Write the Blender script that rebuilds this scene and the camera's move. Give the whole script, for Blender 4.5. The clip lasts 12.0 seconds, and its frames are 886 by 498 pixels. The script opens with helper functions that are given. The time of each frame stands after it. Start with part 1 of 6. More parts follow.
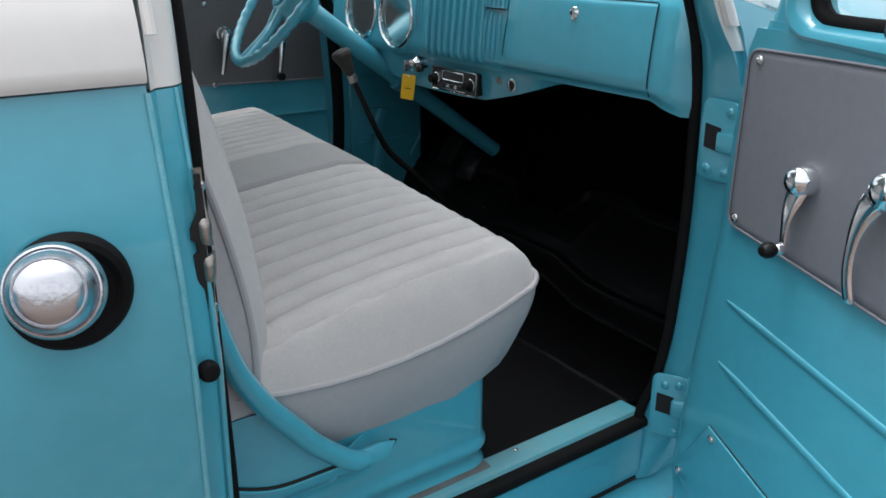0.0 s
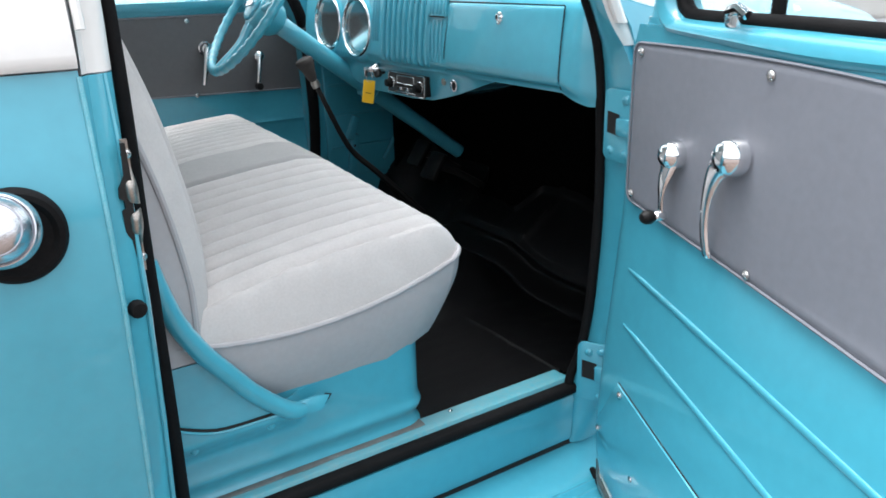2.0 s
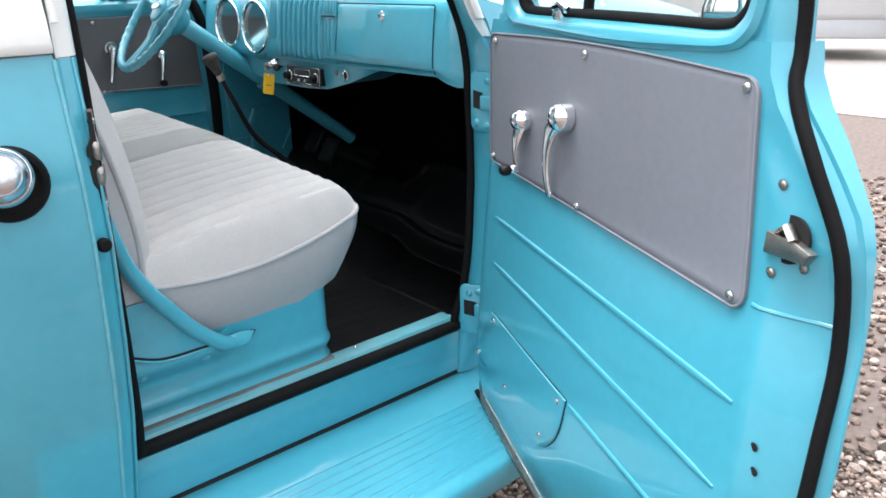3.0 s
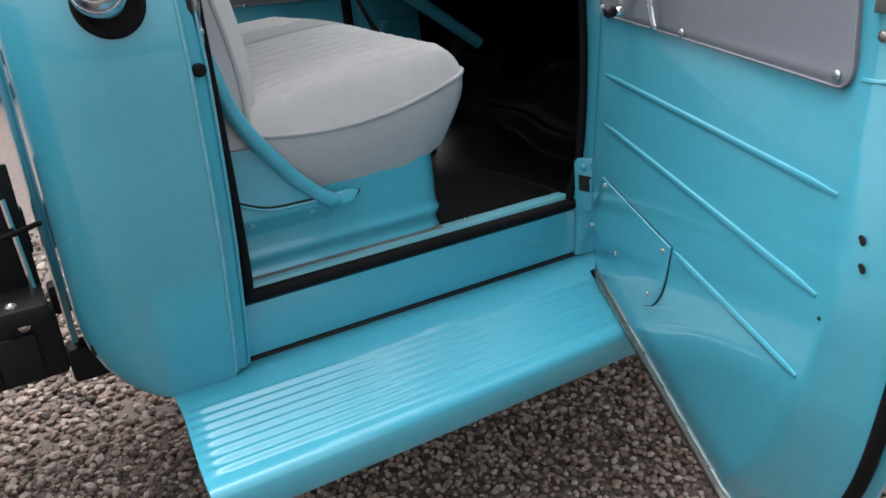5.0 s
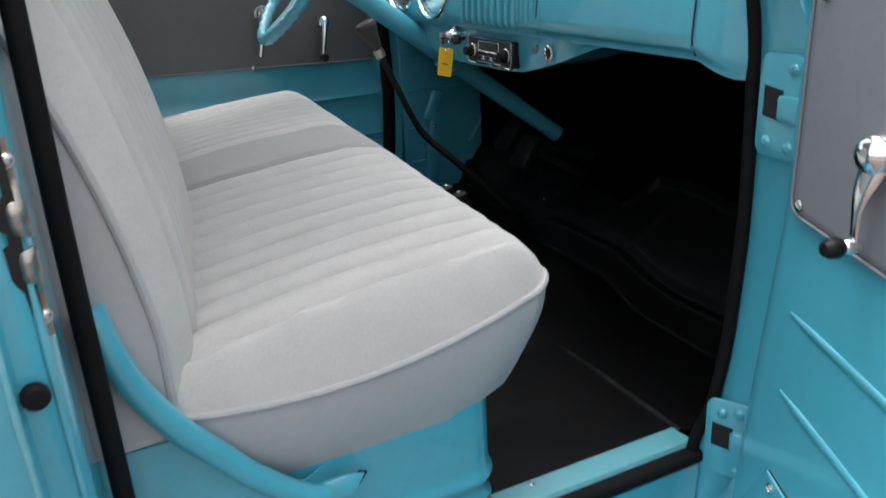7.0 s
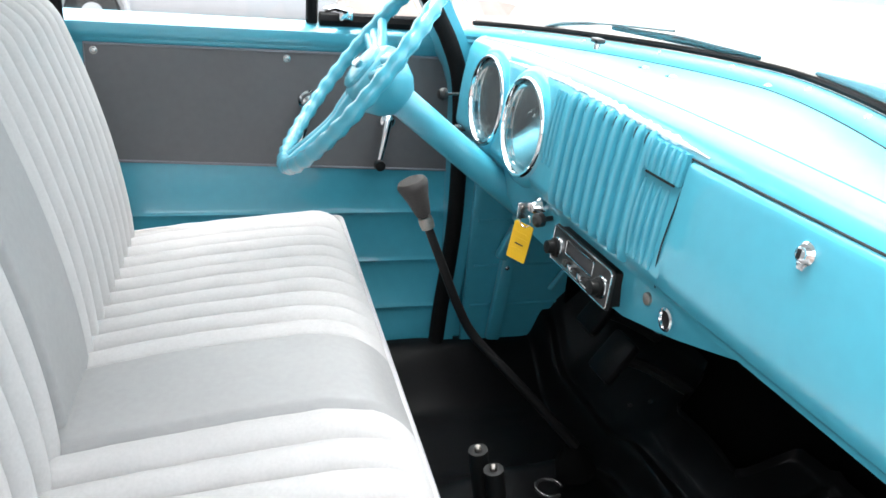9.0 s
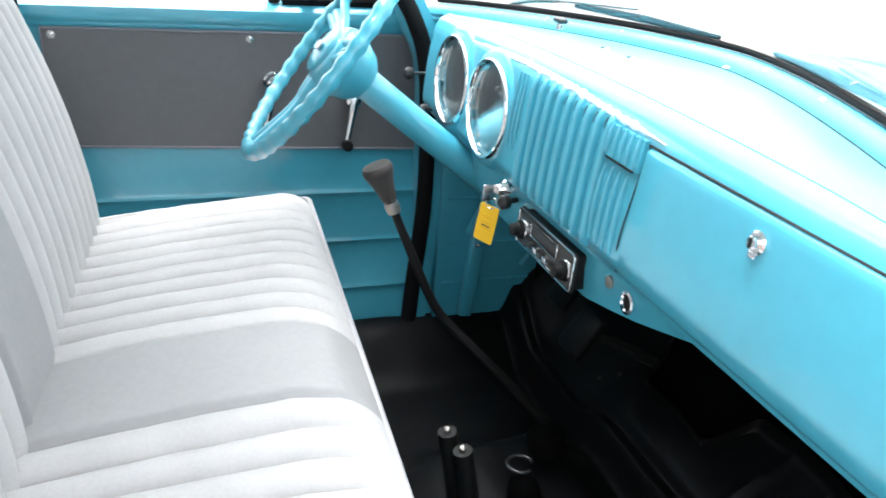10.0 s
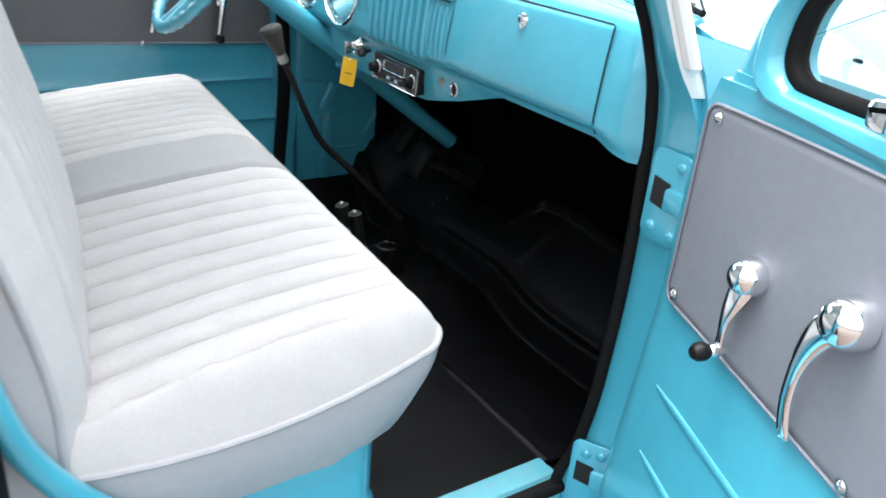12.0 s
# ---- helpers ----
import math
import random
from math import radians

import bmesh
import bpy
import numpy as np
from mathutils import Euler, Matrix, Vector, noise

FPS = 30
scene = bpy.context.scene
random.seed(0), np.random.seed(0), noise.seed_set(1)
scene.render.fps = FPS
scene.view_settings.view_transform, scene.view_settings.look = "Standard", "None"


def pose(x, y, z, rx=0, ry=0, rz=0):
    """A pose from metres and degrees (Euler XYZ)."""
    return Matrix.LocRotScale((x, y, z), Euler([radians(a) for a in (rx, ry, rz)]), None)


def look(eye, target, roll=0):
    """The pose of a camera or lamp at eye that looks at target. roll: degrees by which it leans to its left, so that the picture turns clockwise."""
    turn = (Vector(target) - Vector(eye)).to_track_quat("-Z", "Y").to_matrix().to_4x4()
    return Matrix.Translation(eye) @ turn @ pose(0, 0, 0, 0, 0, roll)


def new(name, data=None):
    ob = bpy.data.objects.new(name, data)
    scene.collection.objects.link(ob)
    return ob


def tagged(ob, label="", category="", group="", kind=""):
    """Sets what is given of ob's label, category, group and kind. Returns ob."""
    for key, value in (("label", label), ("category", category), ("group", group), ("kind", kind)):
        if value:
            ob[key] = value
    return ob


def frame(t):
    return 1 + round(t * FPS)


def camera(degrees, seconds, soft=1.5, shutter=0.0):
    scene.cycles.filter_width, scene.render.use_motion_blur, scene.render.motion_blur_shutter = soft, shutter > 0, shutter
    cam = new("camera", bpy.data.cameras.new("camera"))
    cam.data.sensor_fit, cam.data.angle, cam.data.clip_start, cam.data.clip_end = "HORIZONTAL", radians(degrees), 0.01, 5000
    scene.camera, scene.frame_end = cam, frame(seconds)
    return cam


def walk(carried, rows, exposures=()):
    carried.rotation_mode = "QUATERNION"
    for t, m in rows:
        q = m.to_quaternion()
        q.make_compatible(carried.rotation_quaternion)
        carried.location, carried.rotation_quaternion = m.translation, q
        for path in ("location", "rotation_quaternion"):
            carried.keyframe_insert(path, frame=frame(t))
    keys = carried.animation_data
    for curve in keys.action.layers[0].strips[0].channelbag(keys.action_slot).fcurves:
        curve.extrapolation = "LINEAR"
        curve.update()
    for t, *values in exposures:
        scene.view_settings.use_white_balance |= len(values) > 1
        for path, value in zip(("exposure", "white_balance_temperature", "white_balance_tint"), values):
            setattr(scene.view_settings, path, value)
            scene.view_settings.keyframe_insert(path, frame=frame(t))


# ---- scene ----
cam = camera(58.3, 12.0, soft=1.6, shutter=0.2)
PATH = [
    (0, (-0.211, -0.737, 1.488), (0.851, 0.8, 0.773), -0.1),
    (0.5, (-0.191, -0.763, 1.482), (0.892, 0.755, 0.759), -0.3),
    (1, (-0.135, -0.768, 1.472), (0.972, 0.739, 0.763), 1.7),
    (1.5, (-0.087, -0.828, 1.467), (0.86, 0.781, 0.749), 0.9),
    (2, (-0.178, -0.977, 1.468), (0.853, 0.602, 0.802), -1.4),
    (2.5, (-0.337, -1.124, 1.498), (0.861, 0.327, 0.82), -2.4),
    (2.7, (-0.38, -1.174, 1.493), (0.869, 0.24, 0.831), -1.5),
    (4.3, (-0.348, -1.418, 1.274), (0.72, 0.14, 0.616), -3.5),
    (4.5, (-0.338, -1.406, 1.249), (0.677, 0.183, 0.581), -4.8),
    (5, (-0.315, -1.355, 1.216), (0.581, 0.293, 0.523), -5.8),
    (5.5, (-0.297, -1.185, 1.209), (0.618, 0.429, 0.463), -4.2),
    (6, (-0.264, -0.985, 1.22), (0.659, 0.612, 0.447), -6.4),
    (6.2, (-0.22, -0.933, 1.23), (0.708, 0.654, 0.442), -6.4),
    (6.5, (-0.131, -0.829, 1.283), (0.795, 0.78, 0.541), -5.3),
    (6.6, (-0.082, -0.792, 1.307), (0.813, 0.837, 0.57), -5.6),
    (7, (0.065, -0.661, 1.404), (0.859, 1.028, 0.686), -3.1),
    (7.4, (0.157, -0.534, 1.467), (0.903, 1.181, 0.759), -1.6),
    (7.5, (0.164, -0.503, 1.471), (0.919, 1.208, 0.762), -1.0),
    (7.7, (0.22, -0.415, 1.486), (0.987, 1.298, 0.797), -0.4),
    (9.3, (0.397, -0.094, 1.614), (0.938, 1.659, 0.819), 5.4),
    (9.5, (0.405, -0.089, 1.62), (0.922, 1.652, 0.782), 4.5),
    (10, (0.402, -0.111, 1.625), (1.024, 1.608, 0.814), 4.6),
    (10.3, (0.356, -0.155, 1.618), (1.141, 1.490, 0.793), 5.1),
    (10.5, (0.315, -0.196, 1.613), (1.149, 1.419, 0.777), 3.9),
    (11, (0.19, -0.326, 1.567), (1.25, 1.105, 0.657), 3.0),
    (11.4, (0.162, -0.42, 1.56), (1.325, 0.915, 0.631), 2.7),
    (11.5, (0.154, -0.439, 1.563), (1.343, 0.885, 0.65), 3.6),
    (11.8, (0.104, -0.555, 1.554), (1.213, 0.88, 0.71), 4.6),
    (12, (0.041, -0.614, 1.565), (1.09, 0.864, 0.719), 5.3),
]
EXPOSURES = [(0, -1.14, 6250, 10), (1.0, -0.59, 6250, 10), (1.5, -0.52, 6250, 10), (2.5, -0.36, 6250, 10), (4.3, -0.87, 6300, 10), (5.5, -1.11, 6300, 10), (6.5, -1.14, 6350, 10), (7.0, -0.72, 6450, 10), (7.6, -0.44, 6500, 10), (9.3, 0.39, 6350, 10), (10.5, 0.37, 6250, 10), (11.5, 0.63, 6250, 10), (12.0, 0.13, 6250, 10)]
walk(cam, [(t, look(eye, target, roll)) for t, eye, target, roll in PATH], EXPOSURES)

# world, sun, exposure
world = bpy.data.worlds.new("world")
scene.world = world
world.use_nodes = True
wn = world.node_tree.nodes
sky = wn.new("ShaderNodeTexSky")
sky.sky_type = "NISHITA"
sky.sun_disc = False
sky.sun_elevation, sky.sun_rotation = radians(80), radians(335)
sky.air_density, sky.dust_density, sky.ozone_density = 1.0, 6.0, 0.7
wn["Background"].inputs["Strength"].default_value = 0.74
pale = wn.new("ShaderNodeHueSaturation")
pale.inputs["Saturation"].default_value = 0.12
world.node_tree.links.new(sky.outputs[0], pale.inputs["Color"])
world.node_tree.links.new(pale.outputs[0], wn["Background"].inputs["Color"])
sun = new("sun", bpy.data.lights.new("sun", "SUN"))
sun.data.energy, sun.data.angle, sun.data.color = 0.25, radians(60), (1.0, 0.95, 0.89)
sun.matrix_world = look((0, 0, 0), (0.06, -0.12, -0.98))


# ---- materials ----
def material(name, colour, rough=0.5, metal=0.0, coat=0.0, vary=0.08, scale=6.0, bump=0.0, bump_scale=200.0, island=0.0, colour2=None, spec=0.5, sheen=0.0, coat_rough=0.045):
    """A surface with two scales of variation in colour and gloss, and a fine relief."""
    m = bpy.data.materials.new(name)
    m.use_nodes = True
    t = m.node_tree
    n, l = t.nodes, t.links
    b = n["Principled BSDF"]
    co = n.new("ShaderNodeTexCoord")
    big = n.new("ShaderNodeTexNoise")
    big.inputs["Scale"].default_value, big.inputs["Detail"].default_value = scale, 4
    fine = n.new("ShaderNodeTexNoise")
    fine.inputs["Scale"].default_value, fine.inputs["Detail"].default_value = scale * 14, 3
    for k in (big, fine):
        l.new(co.outputs["Object"], k.inputs["Vector"])
    add = n.new("ShaderNodeMath")
    add.operation = "MULTIPLY_ADD"
    l.new(fine.outputs[0], add.inputs[0])
    add.inputs[1].default_value = 0.5
    half = n.new("ShaderNodeMath")
    half.operation = "MULTIPLY"
    half.inputs[1].default_value = 0.5
    l.new(big.outputs[0], half.inputs[0])
    l.new(half.outputs[0], add.inputs[2])
    ramp = n.new("ShaderNodeMapRange")
    ramp.inputs["From Min"].default_value, ramp.inputs["From Max"].default_value = 0.32, 0.68
    l.new(add.outputs[0], ramp.inputs["Value"])
    mix = n.new("ShaderNodeMix")
    mix.data_type = "RGBA"
    c2 = colour2 or tuple(max(0, c * (1 - vary)) for c in colour)
    c1 = tuple(min(1, c * (1 + vary)) for c in colour) if not colour2 else colour
    mix.inputs["A"].default_value, mix.inputs["B"].default_value = (*c1, 1), (*c2, 1)
    l.new(ramp.outputs[0], mix.inputs["Factor"])
    out = mix.outputs["Result"]
    if island:
        geo = n.new("ShaderNodeNewGeometry")
        cr = n.new("ShaderNodeValToRGB")
        cr.color_ramp.interpolation = "LINEAR"
        tones = [(0.0, (0.10, 0.085, 0.08)), (0.22, (0.26, 0.21, 0.185)), (0.45, (0.40, 0.32, 0.285)), (0.62, (0.52, 0.39, 0.32)), (0.8, (0.60, 0.52, 0.47)), (1.0, (0.80, 0.73, 0.68))]
        e = cr.color_ramp.elements
        e[0].position, e[0].color = tones[0][0], (*tones[0][1], 1)
        e[1].position, e[1].color = tones[-1][0], (*tones[-1][1], 1)
        for p, c in tones[1:-1]:
            e.new(p).color = (*c, 1)
        l.new(geo.outputs["Random Per Island"], cr.inputs[0])
        mul = n.new("ShaderNodeMix")
        mul.data_type, mul.blend_type = "RGBA", "MULTIPLY"
        mul.inputs["Factor"].default_value = island
        l.new(cr.outputs[0], mul.inputs["A"])
        l.new(out, mul.inputs["B"])
        out = mul.outputs["Result"]
    l.new(out, b.inputs["Base Color"])
    rr = n.new("ShaderNodeMapRange")
    rr.inputs["To Min"].default_value, rr.inputs["To Max"].default_value = max(0.02, rough * 0.85), min(1, rough * 1.15)
    l.new(add.outputs[0], rr.inputs["Value"])
    l.new(rr.outputs[0], b.inputs["Roughness"])
    b.inputs["Metallic"].default_value = metal
    b.inputs["Coat Weight"].default_value, b.inputs["Coat Roughness"].default_value = coat, coat_rough
    b.inputs["Specular IOR Level"].default_value = spec
    b.inputs["Sheen Weight"].default_value = sheen
    if bump:
        bn = n.new("ShaderNodeTexNoise")
        bn.inputs["Scale"].default_value, bn.inputs["Detail"].default_value = bump_scale, 3
        l.new(co.outputs["Object"], bn.inputs["Vector"])
        bu = n.new("ShaderNodeBump")
        bu.inputs["Strength"].default_value, bu.inputs["Distance"].default_value = bump, 0.002
        l.new(bn.outputs[0], bu.inputs["Height"])
        l.new(bu.outputs[0], b.inputs["Normal"])
    return m


TEAL = material("turquoise_paint", (0.062, 0.345, 0.452), 0.32, coat=1.0, vary=0.05, scale=3, bump=0.035, bump_scale=35)
TEAL_SATIN = material("satin_turquoise_paint", (0.062, 0.345, 0.452), 0.45, coat=0.7, vary=0.05, scale=3, bump=0.05, bump_scale=60, coat_rough=0.32)
PRIMER = material("pale_scuffed_paint", (0.60, 0.68, 0.69), 0.5, vary=0.1, scale=60, bump=0.3)
TEAL_WORN = material("worn_turquoise_paint", (0.064, 0.34, 0.42), 0.45, coat=0.3, scale=6, colour2=(0.17, 0.33, 0.36))
CHIPPED = material("chipped_turquoise_paint", (0.064, 0.34, 0.42), 0.4, coat=0.4, scale=45, colour2=(0.20, 0.46, 0.54), bump=0.3)
WHITE = material("cream_white_paint", (0.68, 0.67, 0.65), 0.35, coat=0.6, vary=0.03, scale=3)
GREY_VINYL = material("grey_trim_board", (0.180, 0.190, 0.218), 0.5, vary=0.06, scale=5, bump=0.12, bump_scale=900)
# the same grey board with the driver side's shade put into its colour
SHADED_VINYL = material("shaded_grey_trim_board", (0.115, 0.115, 0.12), 0.55, vary=0.06, scale=5, bump=0.12, bump_scale=900)
PALE = material("weathered_white_paint", (0.50, 0.50, 0.50), 0.5, vary=0.06, scale=2)
FABRIC = material("light_grey_tweed", (0.53, 0.513, 0.502), 0.95, vary=0.07, scale=18, bump=0.5, bump_scale=1100, spec=0.2, sheen=0.2)
STRIPE = material("mid_grey_vinyl", (0.335, 0.33, 0.325), 0.55, vary=0.05, scale=8, bump=0.15, bump_scale=700)
SKIRT = material("pale_grey_vinyl", (0.40, 0.39, 0.40), 0.5, vary=0.05, scale=6, bump=0.15, bump_scale=500)
BLACK_MAT = material("black_rubber_mat", (0.0030, 0.0031, 0.0035), 0.42, vary=0.3, scale=7, bump=0.35, bump_scale=26, spec=0.16)
RUBBER = material("black_rubber_seal", (0.006, 0.006, 0.0064), 0.7, spec=0.12, vary=0.25, scale=20, bump=0.2, bump_scale=300)
BLACK_METAL = material("black_metal", (0.012, 0.012, 0.012), 0.35, coat=0.3, vary=0.2, scale=12)
MATT_BLACK = material("matt_black_paint", (0.004, 0.004, 0.004), 0.5, vary=0.3, scale=20, spec=0.25)
CHASSIS = material("black_chassis_paint", (0.006, 0.006, 0.006), 0.6, vary=0.4, scale=8, bump=0.2, spec=0.25)
CHROME = material("chrome", (0.86, 0.87, 0.88), 0.08, metal=1.0, vary=0.03, scale=30)
BRUSHED = material("worn_chrome", (0.62, 0.63, 0.66), 0.26, metal=1.0, vary=0.12, scale=25, bump=0.25, bump_scale=120)
STEEL = material("dull_steel", (0.36, 0.33, 0.30), 0.38, metal=1.0, vary=0.3, scale=40, bump=0.2)
SCREW = material("plated_screw", (0.62, 0.61, 0.60), 0.25, metal=1.0, vary=0.15, scale=60)
KNOB = material("worn_grey_rubber", (0.028, 0.024, 0.022), 0.6, vary=0.3, scale=40, bump=0.2, bump_scale=500)
YELLOW = material("yellow_card", (0.72, 0.43, 0.008), 0.6, vary=0.05, scale=30)
INK = material("black_ink", (0.03, 0.025, 0.02), 0.7)
DIAL = material("dial_face", (0.03, 0.03, 0.032), 0.5, vary=0.2, scale=20)
DIAL_MARK = material("cream_dial_mark", (0.7, 0.68, 0.6), 0.6)
WORN_STEEL = material("worn_bare_steel", (0.085, 0.07, 0.06), 0.5, scale=22, colour2=(0.13, 0.155, 0.155), bump=0.2, spec=0.4)
# near-black for holes and gaps, and for shadows drawn as strips
HOLE_SHADE = material("dark_hole_and_shade", (0.006, 0.006, 0.006), 0.8)
PEBBLE = material("pebbles", (0.66, 0.62, 0.59), 0.75, vary=0.2, scale=60, bump=0.3, bump_scale=200, island=1.0, colour2=(0.36, 0.33, 0.31), spec=0.3)
GRAVEL = material("gravel_bed", (0.20, 0.155, 0.135), 0.9, scale=30, colour2=(0.09, 0.07, 0.062), bump=1.0, bump_scale=60)
ASPHALT = material("pale_asphalt", (0.32, 0.29, 0.27), 0.9, vary=0.15, scale=3, bump=0.3, bump_scale=80)
HEADLINER = material("grey_headliner", (0.74, 0.74, 0.72), 0.9, vary=0.05, bump=0.2)
# hole-like black: the footwell's shade put into the colour of its parts
FOOTWELL_SHADE = material("footwell_shade_black", (0.0018, 0.0018, 0.0018), 0.95, vary=0.3, spec=0.05)
TYRE = material("tyre_rubber", (0.02, 0.02, 0.021), 0.8, vary=0.2, bump=0.2)
GREY_PAINT = material("silver_grey_paint", (0.48, 0.49, 0.52), 0.35, coat=0.5, vary=0.05)
TAN = material("tan_wall", (0.5, 0.42, 0.33), 0.85, vary=0.1, bump=0.2)
RED_LENS = material("red_lens", (0.35, 0.02, 0.02), 0.3)


def glass_material(name, tint):
    m = bpy.data.materials.new(name)
    m.use_nodes = True
    b = m.node_tree.nodes["Principled BSDF"]
    b.inputs["Base Color"].default_value = (*tint, 1)
    b.inputs["Roughness"].default_value, b.inputs["IOR"].default_value = 0.02, 1.45
    b.inputs["Transmission Weight"].default_value = 1.0
    return m


GLASS = glass_material("window_glass", (0.93, 0.97, 0.96))


# ---- mesh helpers ----
def part(name, bm, mat, parent=None, label="", smooth=True, shadow=True):
    """Links a bmesh in world coordinates as one mesh object, under a thing or a part."""
    me = bpy.data.meshes.new(name)
    bmesh.ops.recalc_face_normals(bm, faces=bm.faces)
    bm.to_mesh(me)
    bm.free()
    for m in mat if isinstance(mat, (list, tuple)) else (mat,):
        me.materials.append(m)
    if smooth:
        me.shade_smooth()
        me.set_sharp_from_angle(angle=radians(38))
    ob = new(name, me)
    if parent:
        ob.parent = parent
        ob.matrix_parent_inverse = base_of(parent).inverted()
    if label:
        tagged(ob, label)
    ob.visible_shadow = shadow
    return ob


BASES = {}


def base_of(ob):
    return BASES.get(ob.name, Matrix())


def thing(name, place, label, category, group="", kind=""):
    """An Empty at the base of a thing."""
    ob = new(name)
    ob.empty_display_size = 0.05
    ob.location = place
    BASES[ob.name] = Matrix.Translation(place)
    return tagged(ob, label, category, group, kind)


def V(*a):
    return Vector(a)


def quads(bm, rows, closed_u=False, closed_v=False, mat=0, pick=None):
    """Skins a table of points with quads."""
    vs = [[bm.verts.new(p) for p in r] for r in rows]
    nu, nv = len(vs), len(vs[0])
    for i in range(nu if closed_u else nu - 1):
        for j in range(nv if closed_v else nv - 1):
            a, b, c, d = vs[i][j], vs[(i + 1) % nu][j], vs[(i + 1) % nu][(j + 1) % nv], vs[i][(j + 1) % nv]
            f = bm.faces.new((a, b, c, d))
            f.material_index = pick(i, j) if pick else mat
    return vs


def shell(front, back):
    """A closed sheet between two tables of points of the same size."""
    bm = bmesh.new()
    a = quads(bm, front)
    b = quads(bm, back)
    n, m = len(a), len(a[0])
    rim = [(0, j) for j in range(m)] + [(i, m - 1) for i in range(1, n)] + [(n - 1, j) for j in range(m - 2, -1, -1)] + [(i, 0) for i in range(n - 2, 0, -1)]
    for (i, j), (k, q) in zip(rim, rim[1:] + rim[:1]):
        bm.faces.new((a[i][j], a[k][q], b[k][q], b[i][j]))
    return bm


def table(fn, us, vs):
    return [[fn(u, v) for v in vs] for u in us]


def lin(a, b, n):
    return [a + (b - a) * i / (n - 1) for i in range(n)]


def spline(pts, n=8, closed=False):
    """A smooth line through points."""
    p = [Vector(q) for q in pts]
    out = []
    k = len(p)
    for i in range(k if closed else k - 1):
        p0 = p[i - 1] if closed or i else p[i] * 2 - p[i + 1]
        p1, p2 = p[i], p[(i + 1) % k]
        p3 = p[(i + 2) % k] if closed or i + 2 < k else p2 * 2 - p1
        for s in range(n):
            t = s / n
            out.append(0.5 * ((2 * p1) + (p2 - p0) * t + (2 * p0 - 5 * p1 + 4 * p2 - p3) * t * t + (3 * p1 - p0 - 3 * p2 + p3) * t ** 3))
    if not closed:
        out.append(p[-1])
    return out


def tube(pts, r, seg=10, closed=False, bm=None, flat=1.0, up=(0, 0, 1)):
    """A round or flattened bar along a line; r a number or one for each point."""
    bm = bm or bmesh.new()
    rr = r if isinstance(r, (list, tuple)) else [r] * len(pts)
    rows = []
    n = len(pts)
    side = None
    for i, p in enumerate(pts):
        a = pts[i - 1] if closed or i else pts[i]
        b = pts[(i + 1) % n] if closed or i < n - 1 else pts[i]
        d = (b - a).normalized()
        if side is None:
            side = d.cross(Vector(up))
            if side.length < 1e-3:
                side = d.cross(V(1, 0, 0))
        side = (side - d * side.dot(d)).normalized()
        w = d.cross(side)
        rows.append([p + side * (rr[i] * math.cos(q)) + w * (rr[i] * flat * math.sin(q)) for q in [2 * math.pi * k / seg for k in range(seg)]])
    vs = quads(bm, rows, closed_u=closed, closed_v=True)
    if not closed:
        bm.faces.new(vs[0])
        bm.faces.new(vs[-1])
    return bm


def axes(origin, z, x=(1, 0, 0)):
    """A frame at origin whose z axis points along z."""
    z = Vector(z).normalized()
    x = Vector(x)
    if abs(x.normalized().dot(z)) > 0.95:
        x = V(0, 1, 0)
    y = z.cross(x).normalized()
    x = y.cross(z)
    m = Matrix((x, y, z)).transposed().to_4x4()
    m.translation = origin
    return m


def lathe(profile, m=Matrix(), seg=28, bm=None):
    """Turns (radius, height) pairs round the z axis of m."""
    bm = bm or bmesh.new()
    rows = [[m @ V(max(r, 1e-4) * math.cos(a), max(r, 1e-4) * math.sin(a), h) for a in [2 * math.pi * k / seg for k in range(seg)]] for r, h in profile]
    vs = quads(bm, rows, closed_v=True)
    for end in (vs[0], vs[-1]):
        bm.faces.new(end)
    return bm


def rbox(size, m=Matrix(), bevel=0.004, seg=2, bm=None):
    """A box with rounded edges."""
    b = bmesh.new()
    bmesh.ops.create_cube(b, size=1)
    bmesh.ops.scale(b, vec=size, verts=b.verts)
    if bevel:
        bmesh.ops.bevel(b, geom=b.edges[:], offset=min(bevel, min(size) * 0.45), segments=seg, profile=0.5, affect="EDGES")
    bmesh.ops.transform(b, matrix=m, verts=b.verts)
    if bm is None:
        return b
    tmp = bpy.data.meshes.new("tmp")
    b.to_mesh(tmp)
    b.free()
    bm.from_mesh(tmp)
    bpy.data.meshes.remove(tmp)
    return bm


def span(a, b, size, bevel=0.004):
    """A box between two corners."""
    a, b = Vector(a), Vector(b)
    return rbox(tuple(abs(c) for c in (b - a)), Matrix.Translation((a + b) / 2), bevel)


def slab(outline, m, thick, bevel=0.002):
    """A flat plate with an outline in the xy plane of m, thick along its z."""
    bm = bmesh.new()
    f = bm.faces.new([bm.verts.new((x, y, 0)) for x, y in outline])
    r = bmesh.ops.extrude_face_region(bm, geom=[f])
    bmesh.ops.translate(bm, vec=(0, 0, thick), verts=[v for v in r["geom"] if isinstance(v, bmesh.types.BMVert)])
    if bevel:
        top = [e for e in bm.edges if all(v.co.z > thick * 0.9 for v in e.verts) and len(e.link_faces) == 2]
        bmesh.ops.bevel(bm, geom=top, offset=bevel, segments=2, profile=0.5, affect="EDGES")
    bmesh.ops.transform(bm, matrix=m, verts=bm.verts)
    return bm


